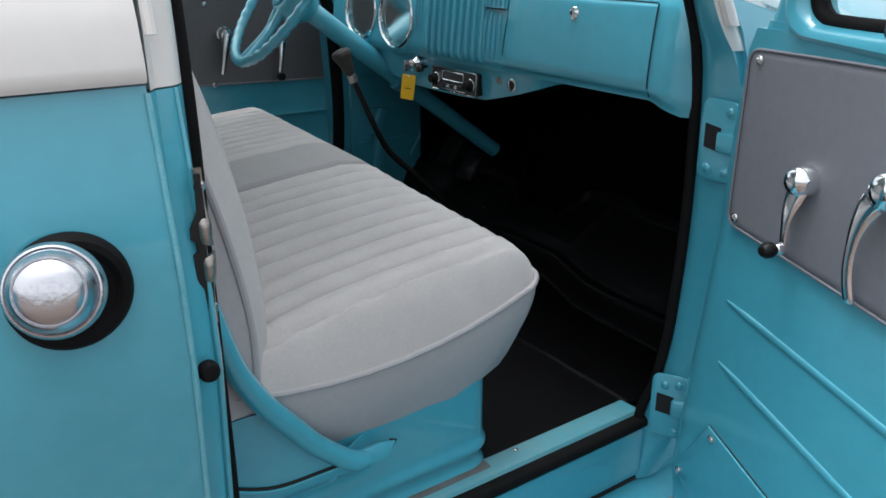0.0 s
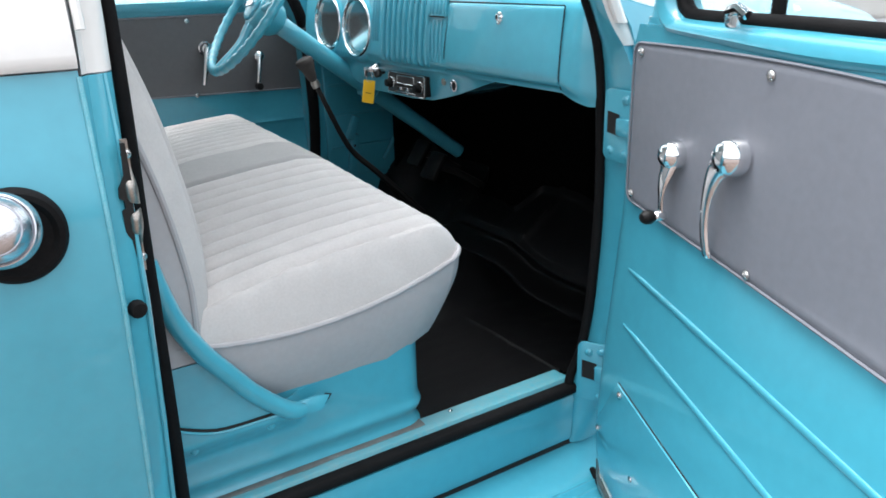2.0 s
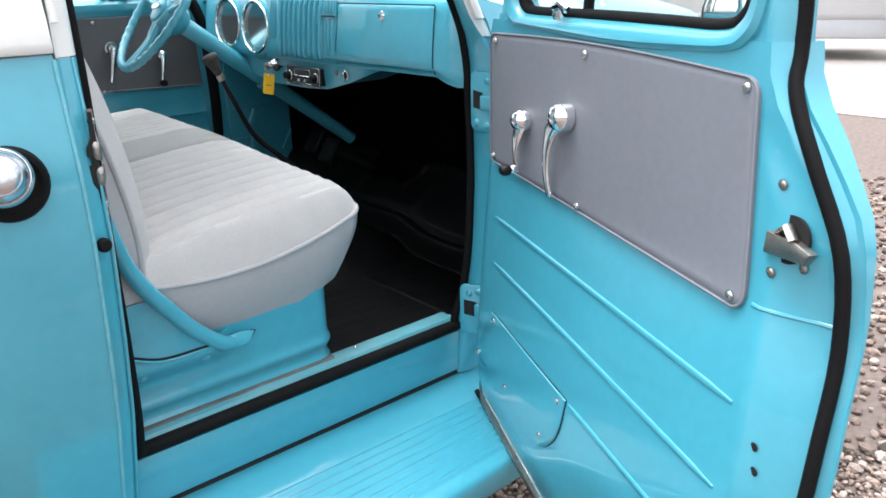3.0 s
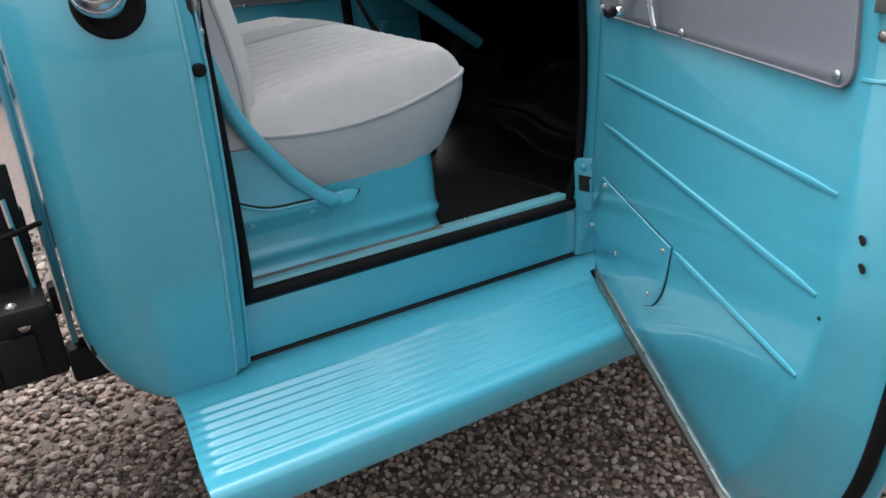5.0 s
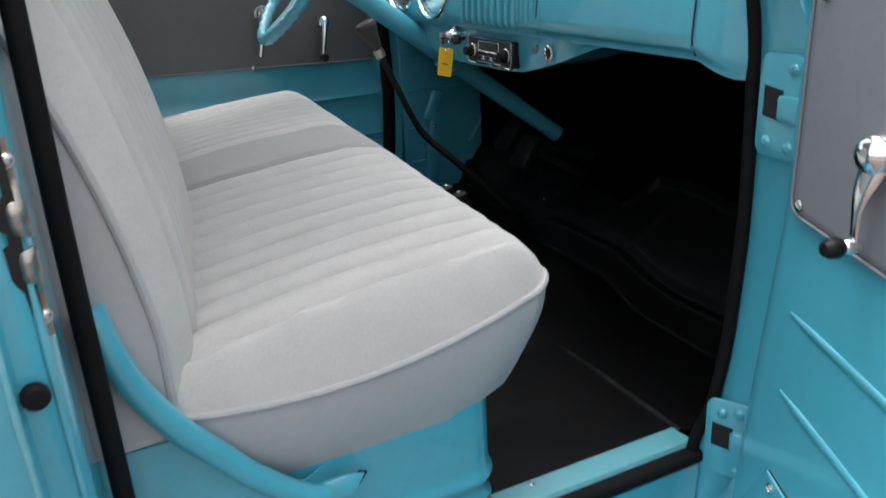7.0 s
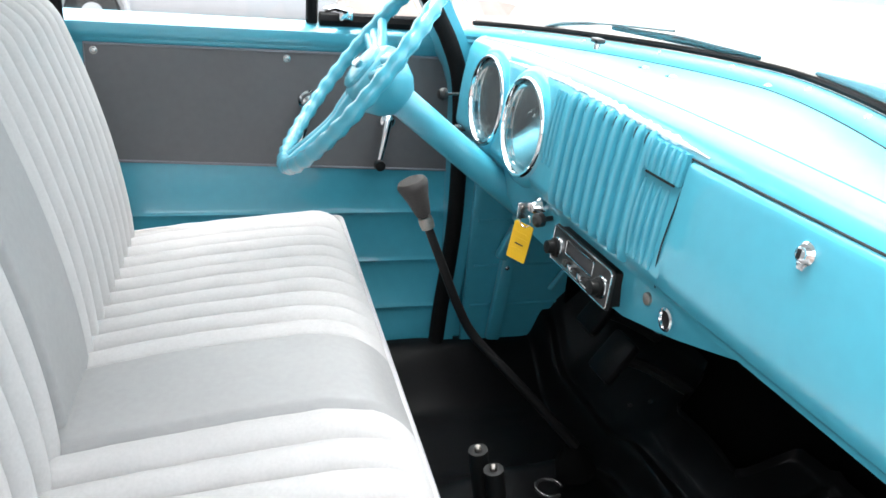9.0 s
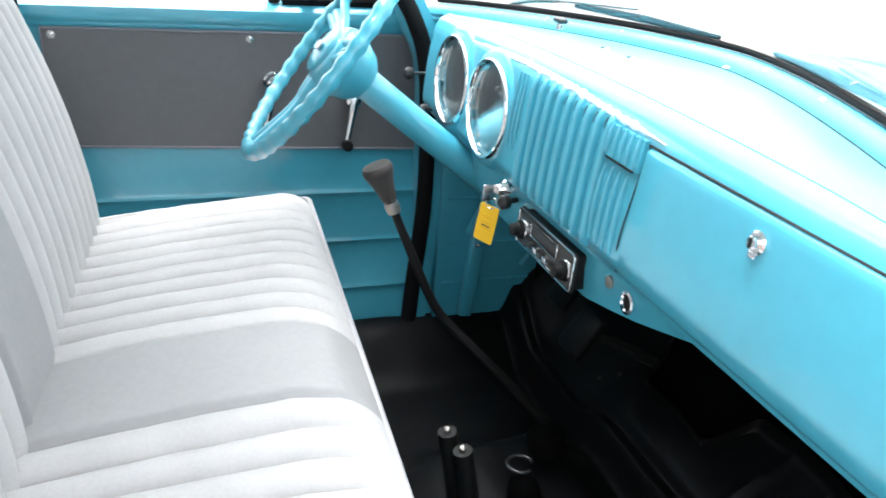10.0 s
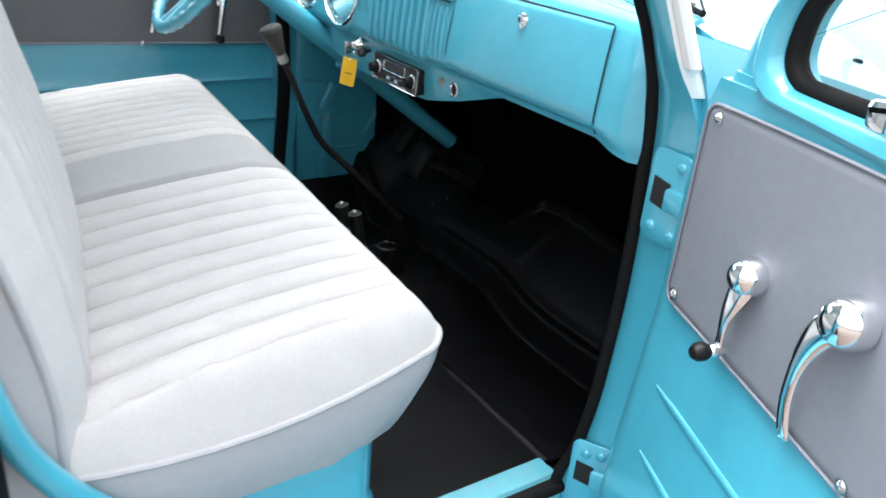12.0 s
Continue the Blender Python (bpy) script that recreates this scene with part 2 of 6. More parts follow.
def rounded(w, h, r, n=5):
    """The outline of a rounded rectangle round the origin."""
    out = []
    for cx, cy, a0 in ((w / 2 - r, h / 2 - r, 0), (-w / 2 + r, h / 2 - r, 90), (-w / 2 + r, -h / 2 + r, 180), (w / 2 - r, -h / 2 + r, 270)):
        for k in range(n + 1):
            a = radians(a0 + 90 * k / n)
            out.append((cx + r * math.cos(a), cy + r * math.sin(a)))
    return out


def interp(x, xs, ys):
    return float(np.interp(x, xs, ys))


def smooth(a, b, x):
    t = min(1, max(0, (x - a) / (b - a)))
    return t * t * (3 - 2 * t)


def screw_mesh(r=0.007, h=0.004, mat=SCREW):
    """A domed cross-head screw; the mesh is shared by all of them."""
    bm = lathe([(r * 1.25, 0), (r * 1.25, h * 0.25), (r, h * 0.3), (r * 0.8, h * 0.8), (r * 0.4, h), (0, h)], seg=12)
    rbox((r * 1.1, r * 0.22, 0.0012), Matrix.Translation((0, 0, h)), 0, bm=bm)
    rbox((r * 0.22, r * 1.1, 0.0012), Matrix.Translation((0, 0, h + 0.0003)), 0, bm=bm)
    me = bpy.data.meshes.new("screw")
    bm.to_mesh(me)
    bm.free()
    me.materials.append(mat)
    me.shade_smooth()
    me.set_sharp_from_angle(angle=radians(40))
    return me


SCREW_MESH = screw_mesh()
BOLT_TEAL = screw_mesh(0.010, 0.006, TEAL)


def screw(parent, place, normal, mesh=SCREW_MESH, name="screw", size=1.0):
    o = new(name, mesh)
    o.parent = parent
    o.matrix_parent_inverse = base_of(parent).inverted()
    o.matrix_basis = axes(place, normal) @ Matrix.Rotation(random.random() * 3, 4, "Z") @ Matrix.Scale(size, 4)
    return o


# ---- ground ----
GROUND = -0.165


def ground():
    bm = bmesh.new()
    quads(bm, table(lambda x, y: V(x, y, GROUND - 0.012), [-400, -40, -8, -2, 0, 2, 8, 40, 400], [-400, -40, -8, -2, 0, 2, 8, 40, 400]))
    tagged(part("ground", bm, GRAVEL), "grey-brown gravel ground of the parking lot", "gravel ground", kind="structure")
    rng = np.random.default_rng(4)
    b = bmesh.new()
    bmesh.ops.create_icosphere(b, subdivisions=1, radius=1)
    b.verts.ensure_lookup_table()
    base = np.array([v.co[:] for v in b.verts])
    tri = np.array([[v.index for v in f.verts] for f in b.faces])
    b.free()
    verts, faces, k = [], [], 0
    for x0, x1, y0, y1, step, big, *hole in ((-1.9, 2.4, -1.95, 1.25, 0.0190, 0.98, None), (-2.4, 0.2, 0.80, 2.9, 0.031, 1.5, None), (-3.9, 6.5, -4.8, 4.6, 0.060, 2.0, (-1.65, 2.15, -1.7, 0.72), (-2.2, 0.1, 0.5, 2.7))):
        for gx in np.arange(x0, x1, step):
            for gy in np.arange(y0, y1, step):
                edge = min(gx - x0, x1 - gx, gy - y0, y1 - gy) / (14 * step)
                if edge < rng.random() or any(h and h[0] < gx < h[1] and h[2] < gy < h[3] for h in hole):
                    continue
                s = rng.uniform(0.006, 0.0132) * big
                p = base * (1 + rng.uniform(-0.2, 0.2, (len(base), 1))) * (s * rng.uniform(0.75, 1.35, 3)) * (1, 1, 0.7)
                a, c = rng.uniform(0, 6.28), rng.uniform(-0.5, 0.5)
                ca, sa, cc, sc = math.cos(a), math.sin(a), math.cos(c), math.sin(c)
                p = p @ np.array([[1, 0, 0], [0, cc, -sc], [0, sc, cc]]) @ np.array([[ca, -sa, 0], [sa, ca, 0], [0, 0, 1]])
                verts.append(p + (gx + rng.uniform(-0.5, 0.5) * step, gy + rng.uniform(-0.5, 0.5) * step, GROUND + rng.uniform(-0.008, 0.006)))
                faces.append(tri + k)
                k += len(base)
    me = bpy.data.meshes.new("gravel")
    me.from_pydata(np.concatenate(verts).tolist(), [], np.concatenate(faces).tolist())
    me.materials.append(PEBBLE)
    tagged(new("gravel", me), "loose brown and grey pebbles on the ground", "gravel", kind="stuff")


# ---- cab body ----
YC = 0.80
SZ = [0.40, 0.46, 0.52, 0.60, 0.75, 0.90, 1.08, 1.20, 1.36, 1.50, 1.70, 1.90]
SY = [0.150, 0.118, 0.095, 0.070, 0.028, 0.004, -0.012, -0.004, 0.028, 0.055, 0.105, 0.165]


def side(z):
    """How far the outer skin of the cab stands in from the widest line."""
    return interp(z, SZ, SY)


def mirror(p):
    return V(p[0], 2 * YC - p[1], p[2])


def quarter(s, z, off=0.0):
    """The rear quarter of the cab: from the door's edge (s 0) round the corner to the back wall (s 1)."""
    k = math.sqrt(max(0.0, 1 - (max(0.0, 0.62 - z) / 0.165) ** 2))
    y0 = side(z) + off
    if s < 0.4:
        return V(-0.016 - (0.124 * s / 0.4), y0, z)
    a = min(1, (s - 0.4) / 0.4) * math.pi / 2
    p = V(-0.14 - (0.13 * k - off) * math.sin(a), y0 + (0.16 * k - off) * (1 - math.cos(a)), z)
    if s > 0.8:
        p.y += (s - 0.8) / 0.2 * (0.5 if z > 0.5 else 0.3)
    return p


SEAL_Z = [0.60, 0.643, 0.70, 0.80, 0.89, 0.98, 1.10, 1.20, 1.28, 1.34, 1.40, 1.44, 1.65, 1.88]
SEAL_X = [0.880, 0.888, 0.897, 0.906, 0.914, 0.920, 0.919, 0.914, 0.908, 0.896, 0.870, 0.846, 0.72, 0.58]
OUT_Z = [0.46, 0.66, 0.90, 1.20, 1.28, 1.33, 1.37, 1.46, 1.65, 1.88]
OUT_X = [0.915, 0.930, 0.928, 0.908, 0.905, 0.886, 0.858, 0.824, 0.725, 0.58]


def seal_point(z):
    return V(interp(z, SEAL_Z, SEAL_X), 0.130 + 0.030 * smooth(0.76, 0.61, z) + max(0, side(z) - 0.07) * 0.9 * smooth(1.4, 1.9, z), z)


def out_point(z):
    return V(interp(z, OUT_Z, OUT_X), side(z) + 0.028, z)


def ws_x(y):
    d = abs(y - YC)
    return 1.118 - 0.475 * d ** 1.5 + 0.20 * d ** 3


def ws_z(y):
    """Height of the line where the windscreen frame meets the dashboard."""
    return 1.437 - 0.07 * (y - YC) ** 2


def cab():
    c = thing("pickup_cab", (0.4, YC, GROUND), "turquoise and cream two-tone vintage pickup truck cab on gravel", "truck cab")
    zs_low = [0.457, 0.465, 0.48, 0.50, 0.53, 0.57, 0.62] + lin(0.67, 1.367, 16)
    ss = lin(0, 0.4, 6) + lin(0.43, 0.8, 14) + [0.9, 1.0]
    for far in (False, True):
        f = (lambda p: mirror(p)) if far else (lambda p: p)
        q = part("side_panel", shell(table(lambda s, z: f(quarter(s, z)), ss, zs_low), table(lambda s, z: f(quarter(s, z, 0.012)), ss, zs_low)), TEAL, c, "glossy turquoise painted rear cab side panel")
        zs_up = [1.370, 1.372, 1.377, 1.386, 1.40, 1.42, 1.44, 1.46, 1.48] + lin(1.52, 1.9, 8)
        bulge = lambda z: -0.006 - 0.006 * smooth(1.366, 1.38, z) + 0.010 * smooth(1.43, 1.46, z)
        part("upper_side_panel", shell(table(lambda s, z: f(quarter(s, z, bulge(z))), ss, zs_up), table(lambda s, z: f(quarter(s, z, bulge(z) + 0.012)), ss, zs_up)), WHITE, c, "cream white painted upper cab panel")
        # the recessed jamb between the skin's edge and the opening
        jz = lin(0.462, 1.36, 20)
        jx = [-0.018, -0.010, 0.0, 0.010, 0.016, 0.021, 0.024]
        jo = [0.0, 0.012, 0.015, 0.018, 0.024, 0.032, 0.044]
        jam = lambda i, z: f(V(jx[i] + 0.010 * smooth(1.2, 1.5, z), side(z) + jo[i], z))
        part("door_jamb", shell(table(jam, range(7), jz), table(lambda i, z: jam(i, z) + V(0, -0.02 if far else 0.02, 0), range(7), jz)), TEAL, c)
        jz2 = lin(1.362, 1.9, 12)
        part("upper_door_jamb", shell(table(jam, range(7), jz2), table(lambda i, z: jam(i, z) + V(0, -0.02 if far else 0.02, 0), range(7), jz2)), WHITE, c)
        bead = [f(V(-0.016, side(z) - 0.001, z)) for z in lin(0.47, 1.36, 40)]
        part("edge_bead", tube(bead, [0.0032 + 0.0010 * noise.noise(p * 60) for p in bead], 8), CHIPPED, c, "chipped turquoise paint along the seam")
        lip = [f(V(0.016, side(z) + 0.0195, z)) for z in lin(0.47, 1.36, 30)]
        part("jamb_ridge", tube(lip, 0.0035, 6), TEAL, c)
        bs = spline([f(V(0.044 + (0.10 if far else 0) + 0.004 * smooth(1.2, 1.4, z), 0.113 + 0.025 * smooth(0.75, 0.60, z) + 0.02 * smooth(1.25, 1.45, z) + 0.05 * smooth(1.5, 1.9, z), z)) for z in (0.605, 0.70, 0.85, 1.0, 1.15, 1.3, 1.45, 1.7, 1.88)], 5)
        part("door_seal", tube(bs, 0.0105, 10, flat=0.9), RUBBER, c, "black rubber door seal")
        rear = [f(V(0.024 + 0.010 * smooth(1.2, 1.5, z), side(z) + 0.044, z)) for z in jz]
        part("jamb_return", shell([rear, [p + V(0.002, -0.09 if far else 0.09, 0) for p in rear]], [[p + V(-0.01, 0, 0) for p in rear], [p + V(-0.01, -0.09 if far else 0.09, 0) for p in rear]]), TEAL, c)
        # front pillar
        pz = lin(0.46, 1.88, 40)
        pil = lambda k, z: f(seal_point(z) + V(0.010, 0.004, 0) + (out_point(z) - seal_point(z) - V(0.010, 0.004, 0)) * k + V(-0.010 * math.sin(k * math.pi), 0, 0))
        part("front_pillar", shell(table(pil, lin(0, 1, 9), pz), table(lambda k, z: pil(k, z) + V(0.03, 0, 0), lin(0, 1, 9), pz)), TEAL, c)
        asl = spline([f(seal_point(z)) for z in (0.612, 0.643, 0.70, 0.80, 0.9, 1.0, 1.1, 1.2, 1.28, 1.34, 1.40, 1.44, 1.65, 1.86)], 4)
        part("door_seal", tube(asl, 0.018 if far else 0.0098, 10), RUBBER, c, "black rubber door seal")
        wz = lin(1.332, 1.88, 22)
        wp = lambda k, z: f(out_point(z) + V(0.055 * k, -0.012 * math.sin(k * 3.1) + 0.012 * k, 0))
        part("outer_pillar", shell(table(wp, lin(0, 1, 6), wz), table(lambda k, z: wp(k, z) + V(0.004, -0.02 if far else 0.02, 0), lin(0, 1, 6), wz)), WHITE, c, "cream white painted windscreen pillar")
        gut = lambda k, z: f(out_point(z) + V(0.006 + 0.022 * k, -0.014 - 0.006 * math.sin(k * math.pi), 0))
        part("drip_channel", shell(table(gut, lin(0, 1, 5), lin(1.372, 1.88, 14)), table(lambda k, z: gut(k, z) + V(0, -0.010 if far else 0.010, 0), lin(0, 1, 5), lin(1.372, 1.88, 14))), WHITE, c)
        # cowl side ahead of the door
        cz = lin(0.0, 1.0, 20)
        cw = lambda k, s: f(V(0.004 + 0.62 * k + out_point(0.40 + 0.96 * s).x, out_point(0.40 + 0.96 * s).y + 0.03 * k, 0.40 + (1.015 - 0.15 * k) * s))
        part("cowl_side", shell(table(cw, lin(0, 1, 6), cz), table(lambda k, z: cw(k, z) + V(0, -0.015 if far else 0.015, 0), lin(0, 1, 6), cz)), TEAL, c)
        # sill, rocker and tread strip
        prof = [(0.175, 0.462), (0.157, 0.470), (0.1535, 0.477), (0.152, 0.50), (0.150, 0.54), (0.1475, 0.575), (0.150, 0.585)]
        xs = lin(0.022, 0.888, 12)
        rk = lambda x, i: f(V(x, *prof[i]))
        part("rocker_panel", shell(table(rk, xs, range(7)), table(lambda x, i: rk(x, i) + V(0, -0.012 if far else 0.012, 0), xs, range(7))), TEAL, c)
        top = [(0.162, 0.588), (0.166, 0.612), (0.170, 0.619), (0.178, 0.621), (0.196, 0.6185), (0.208, 0.619), (0.216, 0.617)]
        tp = lambda x, i: f(V(x, *top[i]))
        part("sill_plate", shell(table(tp, xs, range(7)), table(lambda x, i: tp(x, i) + V(0, 0, -0.012), xs, range(7))), TEAL_WORN, c, "scuffed turquoise painted door sill")
        worn = [(0.187, 0.6205), (0.190, 0.6228), (0.200, 0.6232), (0.213, 0.6228)]
        wn = lambda x, i: f(V(x, worn[i][0] + (0.004 * noise.noise(V(x * 16, 4, far)) if i < 2 else 0), worn[i][1]))
        part("worn_tread", shell(table(wn, lin(0.024, 0.53, 44), range(4)), table(lambda x, i: wn(x, i) + V(0, 0, -0.003), lin(0.024, 0.53, 44), range(4))), WORN_STEEL, c, "bare brown steel where shoes wore off the paint")
        strip = [(0.160, 0.589), (0.147, 0.590), (0.144, 0.597), (0.146, 0.606), (0.152, 0.611), (0.164, 0.612)]
        sp = lambda x, i: f(V(x, *strip[i]))
        part("sill_seal", shell(table(sp, lin(0.03, 0.893, 24), range(6)), table(lambda x, i: sp(x, i) * 1.0 + V(0, -0.004 if far else 0.004, 0), lin(0.03, 0.893, 24), range(6))), RUBBER, c, "worn black rubber sill strip")
        part("rocker_gap", span(*(f(V(0.02, 0.158, 0.452)), f(V(0.93, 0.20, 0.466))), 0, 0.002), HOLE_SHADE, c)
        for x in (0.335, 0.60):
            screw(c, f(V(x, 0.203, 0.620)), (0, 0, 1), size=0.6)
    # back wall with its window
    for a, b in (((-0.282, 0.5, 0.47), (-0.268, 1.1, 1.45)), ((-0.282, 0.16, 1.452), (-0.268, 0.40, 1.9)), ((-0.282, 1.20, 1.452), (-0.268, 1.44, 1.9)), ((-0.282, 0.402, 1.78), (-0.268, 1.198, 1.9)), ((-0.282, 0.16, 1.30), (-0.268, 0.498, 1.45)), ((-0.282, 1.102, 1.30), (-0.268, 1.44, 1.45))):
        part("back_wall", span(a, b, 0), TEAL, c)
    part("rear_window", span((-0.278, 0.40, 1.452), (-0.273, 1.20, 1.78), 0, 0), GLASS, c, shadow=False)
    # roof with its lining
    rx, ry = lin(-0.28, 0.62, 14), lin(0.13, 1.47, 18)
    rf = lambda x, y: V(x, y, 1.895 + 0.09 * (1 - ((y - YC) / 0.72) ** 2) ** 0.6 * (1 - ((x - 0.17) / 0.5) ** 4 * 0.6))
    part("roof", shell(table(rf, rx, ry), table(lambda x, y: rf(x, y) - V(0, 0, 0.012), rx, ry)), WHITE, c, "cream white painted cab roof")
    part("headliner", shell(table(lambda x, y: rf(x, y) - V(0, 0, 0.02), rx, ry), table(lambda x, y: rf(x, y) - V(0, 0, 0.026), rx, ry)), HEADLINER, c)
    # windscreen: one curved pane, its rubber and header
    ys = lin(0.10, 1.50, 48)
    ws = lambda y, k: V(ws_x(y) + 0.026 - 0.33 * k, YC + (y - YC) * (1 - 0.06 * k), ws_z(y) + 0.026 + (0.45 + ws_z(YC) - ws_z(y)) * k)
    part("windscreen", shell(table(ws, ys, lin(0, 1, 5)), table(lambda y, k: ws(y, k) + V(0.005, 0, 0.002), ys, lin(0, 1, 5))), GLASS, c, shadow=False)
    frame_in = [(0.0, 0.0), (0.001, 0.006), (0.004, 0.012), (0.010, 0.017), (0.018, 0.020), (0.026, 0.021)]
    fi = lambda y, i: V(ws_x(y) + frame_in[i][0], y, ws_z(y) + frame_in[i][1])
    part("windscreen_frame", shell(table(fi, ys, range(6)), table(lambda y, i: fi(y, i) + V(0.008, 0, -0.006), ys, range(6))), TEAL_SATIN, c, "turquoise painted inner windscreen frame")
    part("windscreen_rubber", tube([ws(y, 0) + V(-0.001, 0, 0.001) for y in ys], 0.0052, 8), RUBBER, c, "black rubber windscreen seal")
    for y in (0.27, 0.42, 0.58, 0.72, 0.88, 1.02, 1.18, 1.33):
        screw(c, fi(y, 3), (-0.6, 0, 0.8), size=0.45)
    part("windscreen_header", tube([ws(y, 1) for y in lin(0.16, 1.44, 17)], 0.02, 8), WHITE, c)
    part("windscreen_trim", tube([ws(y, 0) + V(0.014, 0, 0.004) for y in lin(0.14, 1.46, 48)], 0.006, 8, flat=0.6), STEEL, c, "dull stainless windscreen trim")
    # cowl, hood and fenders
    cwl = lambda k, y: V(ws_x(y) + 0.026 + (1.49 - ws_x(y)) * k, y, 1.452 - 0.025 * k - 0.11 * abs((y - YC) / 0.65) ** 3 * (0.3 + 0.7 * k))
    part("cowl_top", shell(table(cwl, lin(0, 1, 8), lin(0.066, 1.534, 24)), table(lambda k, y: cwl(k, y) - V(0, 0, 0.02), lin(0, 1, 8), lin(0.066, 1.534, 24))), TEAL, c)
    hd = lambda k, s: V(1.505 + 1.05 * k, YC + (0.66 - 0.20 * k) * s, 1.43 - 0.10 * k * k - (0.40 - 0.04 * k) * abs(s) ** 3.6)
    part("hood", shell(table(hd, lin(0, 1, 10), lin(-1, 1, 33)), table(lambda k, s: hd(k, s) - V(0, 0, 0.015), lin(0, 1, 10), lin(-1, 1, 33))), TEAL, c, "turquoise painted engine hood")
    for far in (False, True):
        f = (lambda p: mirror(p)) if far else (lambda p: p)

        def fe(a, k):
            # a rounded pontoon over the wheel: k runs from the outer lip over the crown to the hood
            crown = 0.50 + 0.60 * max(0.0, math.sin(a)) ** 0.55
            q = k * math.pi / 2
            return f(V(2.02 + 0.62 * math.cos(a), -0.11 + 0.42 * (1 - math.cos(q)) ** 0.9, 0.50 + (crown - 0.50) * math.sin(q) ** 0.75 + 0.02))
        part("front_fender", shell(table(fe, lin(0, math.pi, 30), lin(0, 1, 14)), table(lambda a, k: fe(a, k) - V(0, 0, 0.015), lin(0, math.pi, 30), lin(0, 1, 14))), TEAL, c)
        w = part("front_wheel", lathe([(0.20, -0.09), (0.34, -0.09), (0.365, -0.06), (0.37, 0), (0.365, 0.06), (0.34, 0.09), (0.20, 0.09)], axes(f(V(1.98, 0.12, GROUND + 0.37)), (0, 1, 0)), 32), TYRE, c)
        part("hub", lathe([(0.20, -0.05), (0.19, -0.06), (0.08, -0.08), (0, -0.085), (0, 0.05), (0.2, 0.05)], axes(f(V(1.98, 0.12, GROUND + 0.37)), (0, 1 if not far else -1, 0)), 24), WHITE, w)
    # wipers resting along the base of the glass
    for s in (-1, 1):
        rest = [ws(YC + s * d, 0.012 + 0.010 * i) + V(0.014, 0, 0.004) for i, d in enumerate((0.06, 0.20, 0.34))]
        part("wiper_blade", tube(rest, [0.004, 0.009, 0.006], 8, flat=0.7), RUBBER, c, "black wiper blade resting at the foot of the glass")
        arm = [ws(YC + s * d, k) + V(0.020, 0, 0.006) for d, k in ((0.22, 0.045), (0.38, 0.035), (0.48, 0.015), (0.55, -0.02))]
        part("wiper_arm", tube(spline(arm, 6), [0.004] * 7 + [0.0075] * 12, 8, flat=0.5), BLACK_METAL, c, "dark wiper arm")
    part("drip_strip", tube([V(-0.006, side(z) - 0.012, z) for z in lin(1.412, 1.88, 8)], 0.006, 8), WHITE, c)
    # buffer, strikers
    o = V(0.0, side(1.076) + 0.012, 1.076)
    part("rubber_buffer", lathe([(0.0115, 0), (0.0115, 0.008), (0.009, 0.013), (0, 0.014)], axes(o, (0.1, -1, 0.05)), 14), RUBBER, c, "round black rubber door buffer")
    pocket = [(0.001, 0.076), (0.008, 0.076), (0.010, 0.02), (0.006, 0.004), (0.006, -0.012), (0.010, -0.03), (0.008, -0.086), (0.001, -0.084), (-0.003, -0.045), (-0.012, -0.034), (-0.012, -0.006), (-0.006, -0.004), (-0.006, 0.006), (-0.013, 0.010), (-0.012, 0.022), (-0.001, 0.036)]
    part("latch_pocket", slab([(x * 0.75, y) for x, y in pocket], axes(V(0.013, side(1.2) + 0.019, 1.205), (0.05, -1, 0), (1, 0.05, 0)), 0.004, 0), HOLE_SHADE, c)
    for z0, z2, flip in ((1.284, 1.210, 1), (1.116, 1.192, -1)):
        def strip(a, k):
            # a flat foot that swells into a rounded hook
            z = z0 + (z2 - z0) * a
            w = smooth(0.45, 0.75, a)
            x0, x1 = 0.013 - 0.006 * w, 0.021 + 0.003 * w
            x = x0 + (x1 - x0) * k
            return V(x + 0.003, 0.021 - 0.006 * w - 0.009 * w * math.sin(k * math.pi) ** 0.7 * (1 - 0.5 * smooth(0.9, 1.0, a)), z - 0.006 * flip * w * k)
        aa, kk = lin(0, 0.4, 4) + lin(0.45, 1, 12), lin(0, 1, 9)
        s = part("striker", shell(table(strip, aa, kk), table(lambda a, k: strip(a, k) + V(0, 0.005, 0), aa, kk)), STEEL, c, "dull worn steel door striker")
        screw(s, V(0.020, 0.0205, z0 - 0.018 * flip), (0.1, -1, 0), size=0.75)
    # fuel filler: a rubber grommet and a chrome cap
    fc = axes(V(-0.115, side(1.195) - 0.002, 1.196), (0, -1, 0.03))
    fk = axes(V(-0.120, side(1.195) - 0.002, 1.202), (-0.30, -1, 0.36)) @ Matrix.Diagonal((0.78, 0.78, 1.35, 1))
    part("filler_grommet", lathe([(0.0555, -0.004), (0.0545, 0.004), (0.050, 0.009), (0.044, 0.010), (0.038, 0.005), (0.0, 0.004)], fc, 72), RUBBER, c, "black rubber fuel filler surround")
    part("filler_neck", lathe([(0.040, 0), (0.040, 0.028), (0.0, 0.028)], fk, 28), TEAL, c)
    part("fuel_cap", lathe([(0.050, 0.026), (0.053, 0.028), (0.053, 0.036), (0.0495, 0.0405), (0.0475, 0.0410), (0.0465, 0.0395), (0.0455, 0.0415), (0.043, 0.0465), (0.037, 0.0515), (0.0355, 0.0505), (0.034, 0.0520), (0.026, 0.0555), (0.014, 0.0575), (0.0, 0.058)], fk, 72), BRUSHED, c, "domed worn chrome fuel cap")
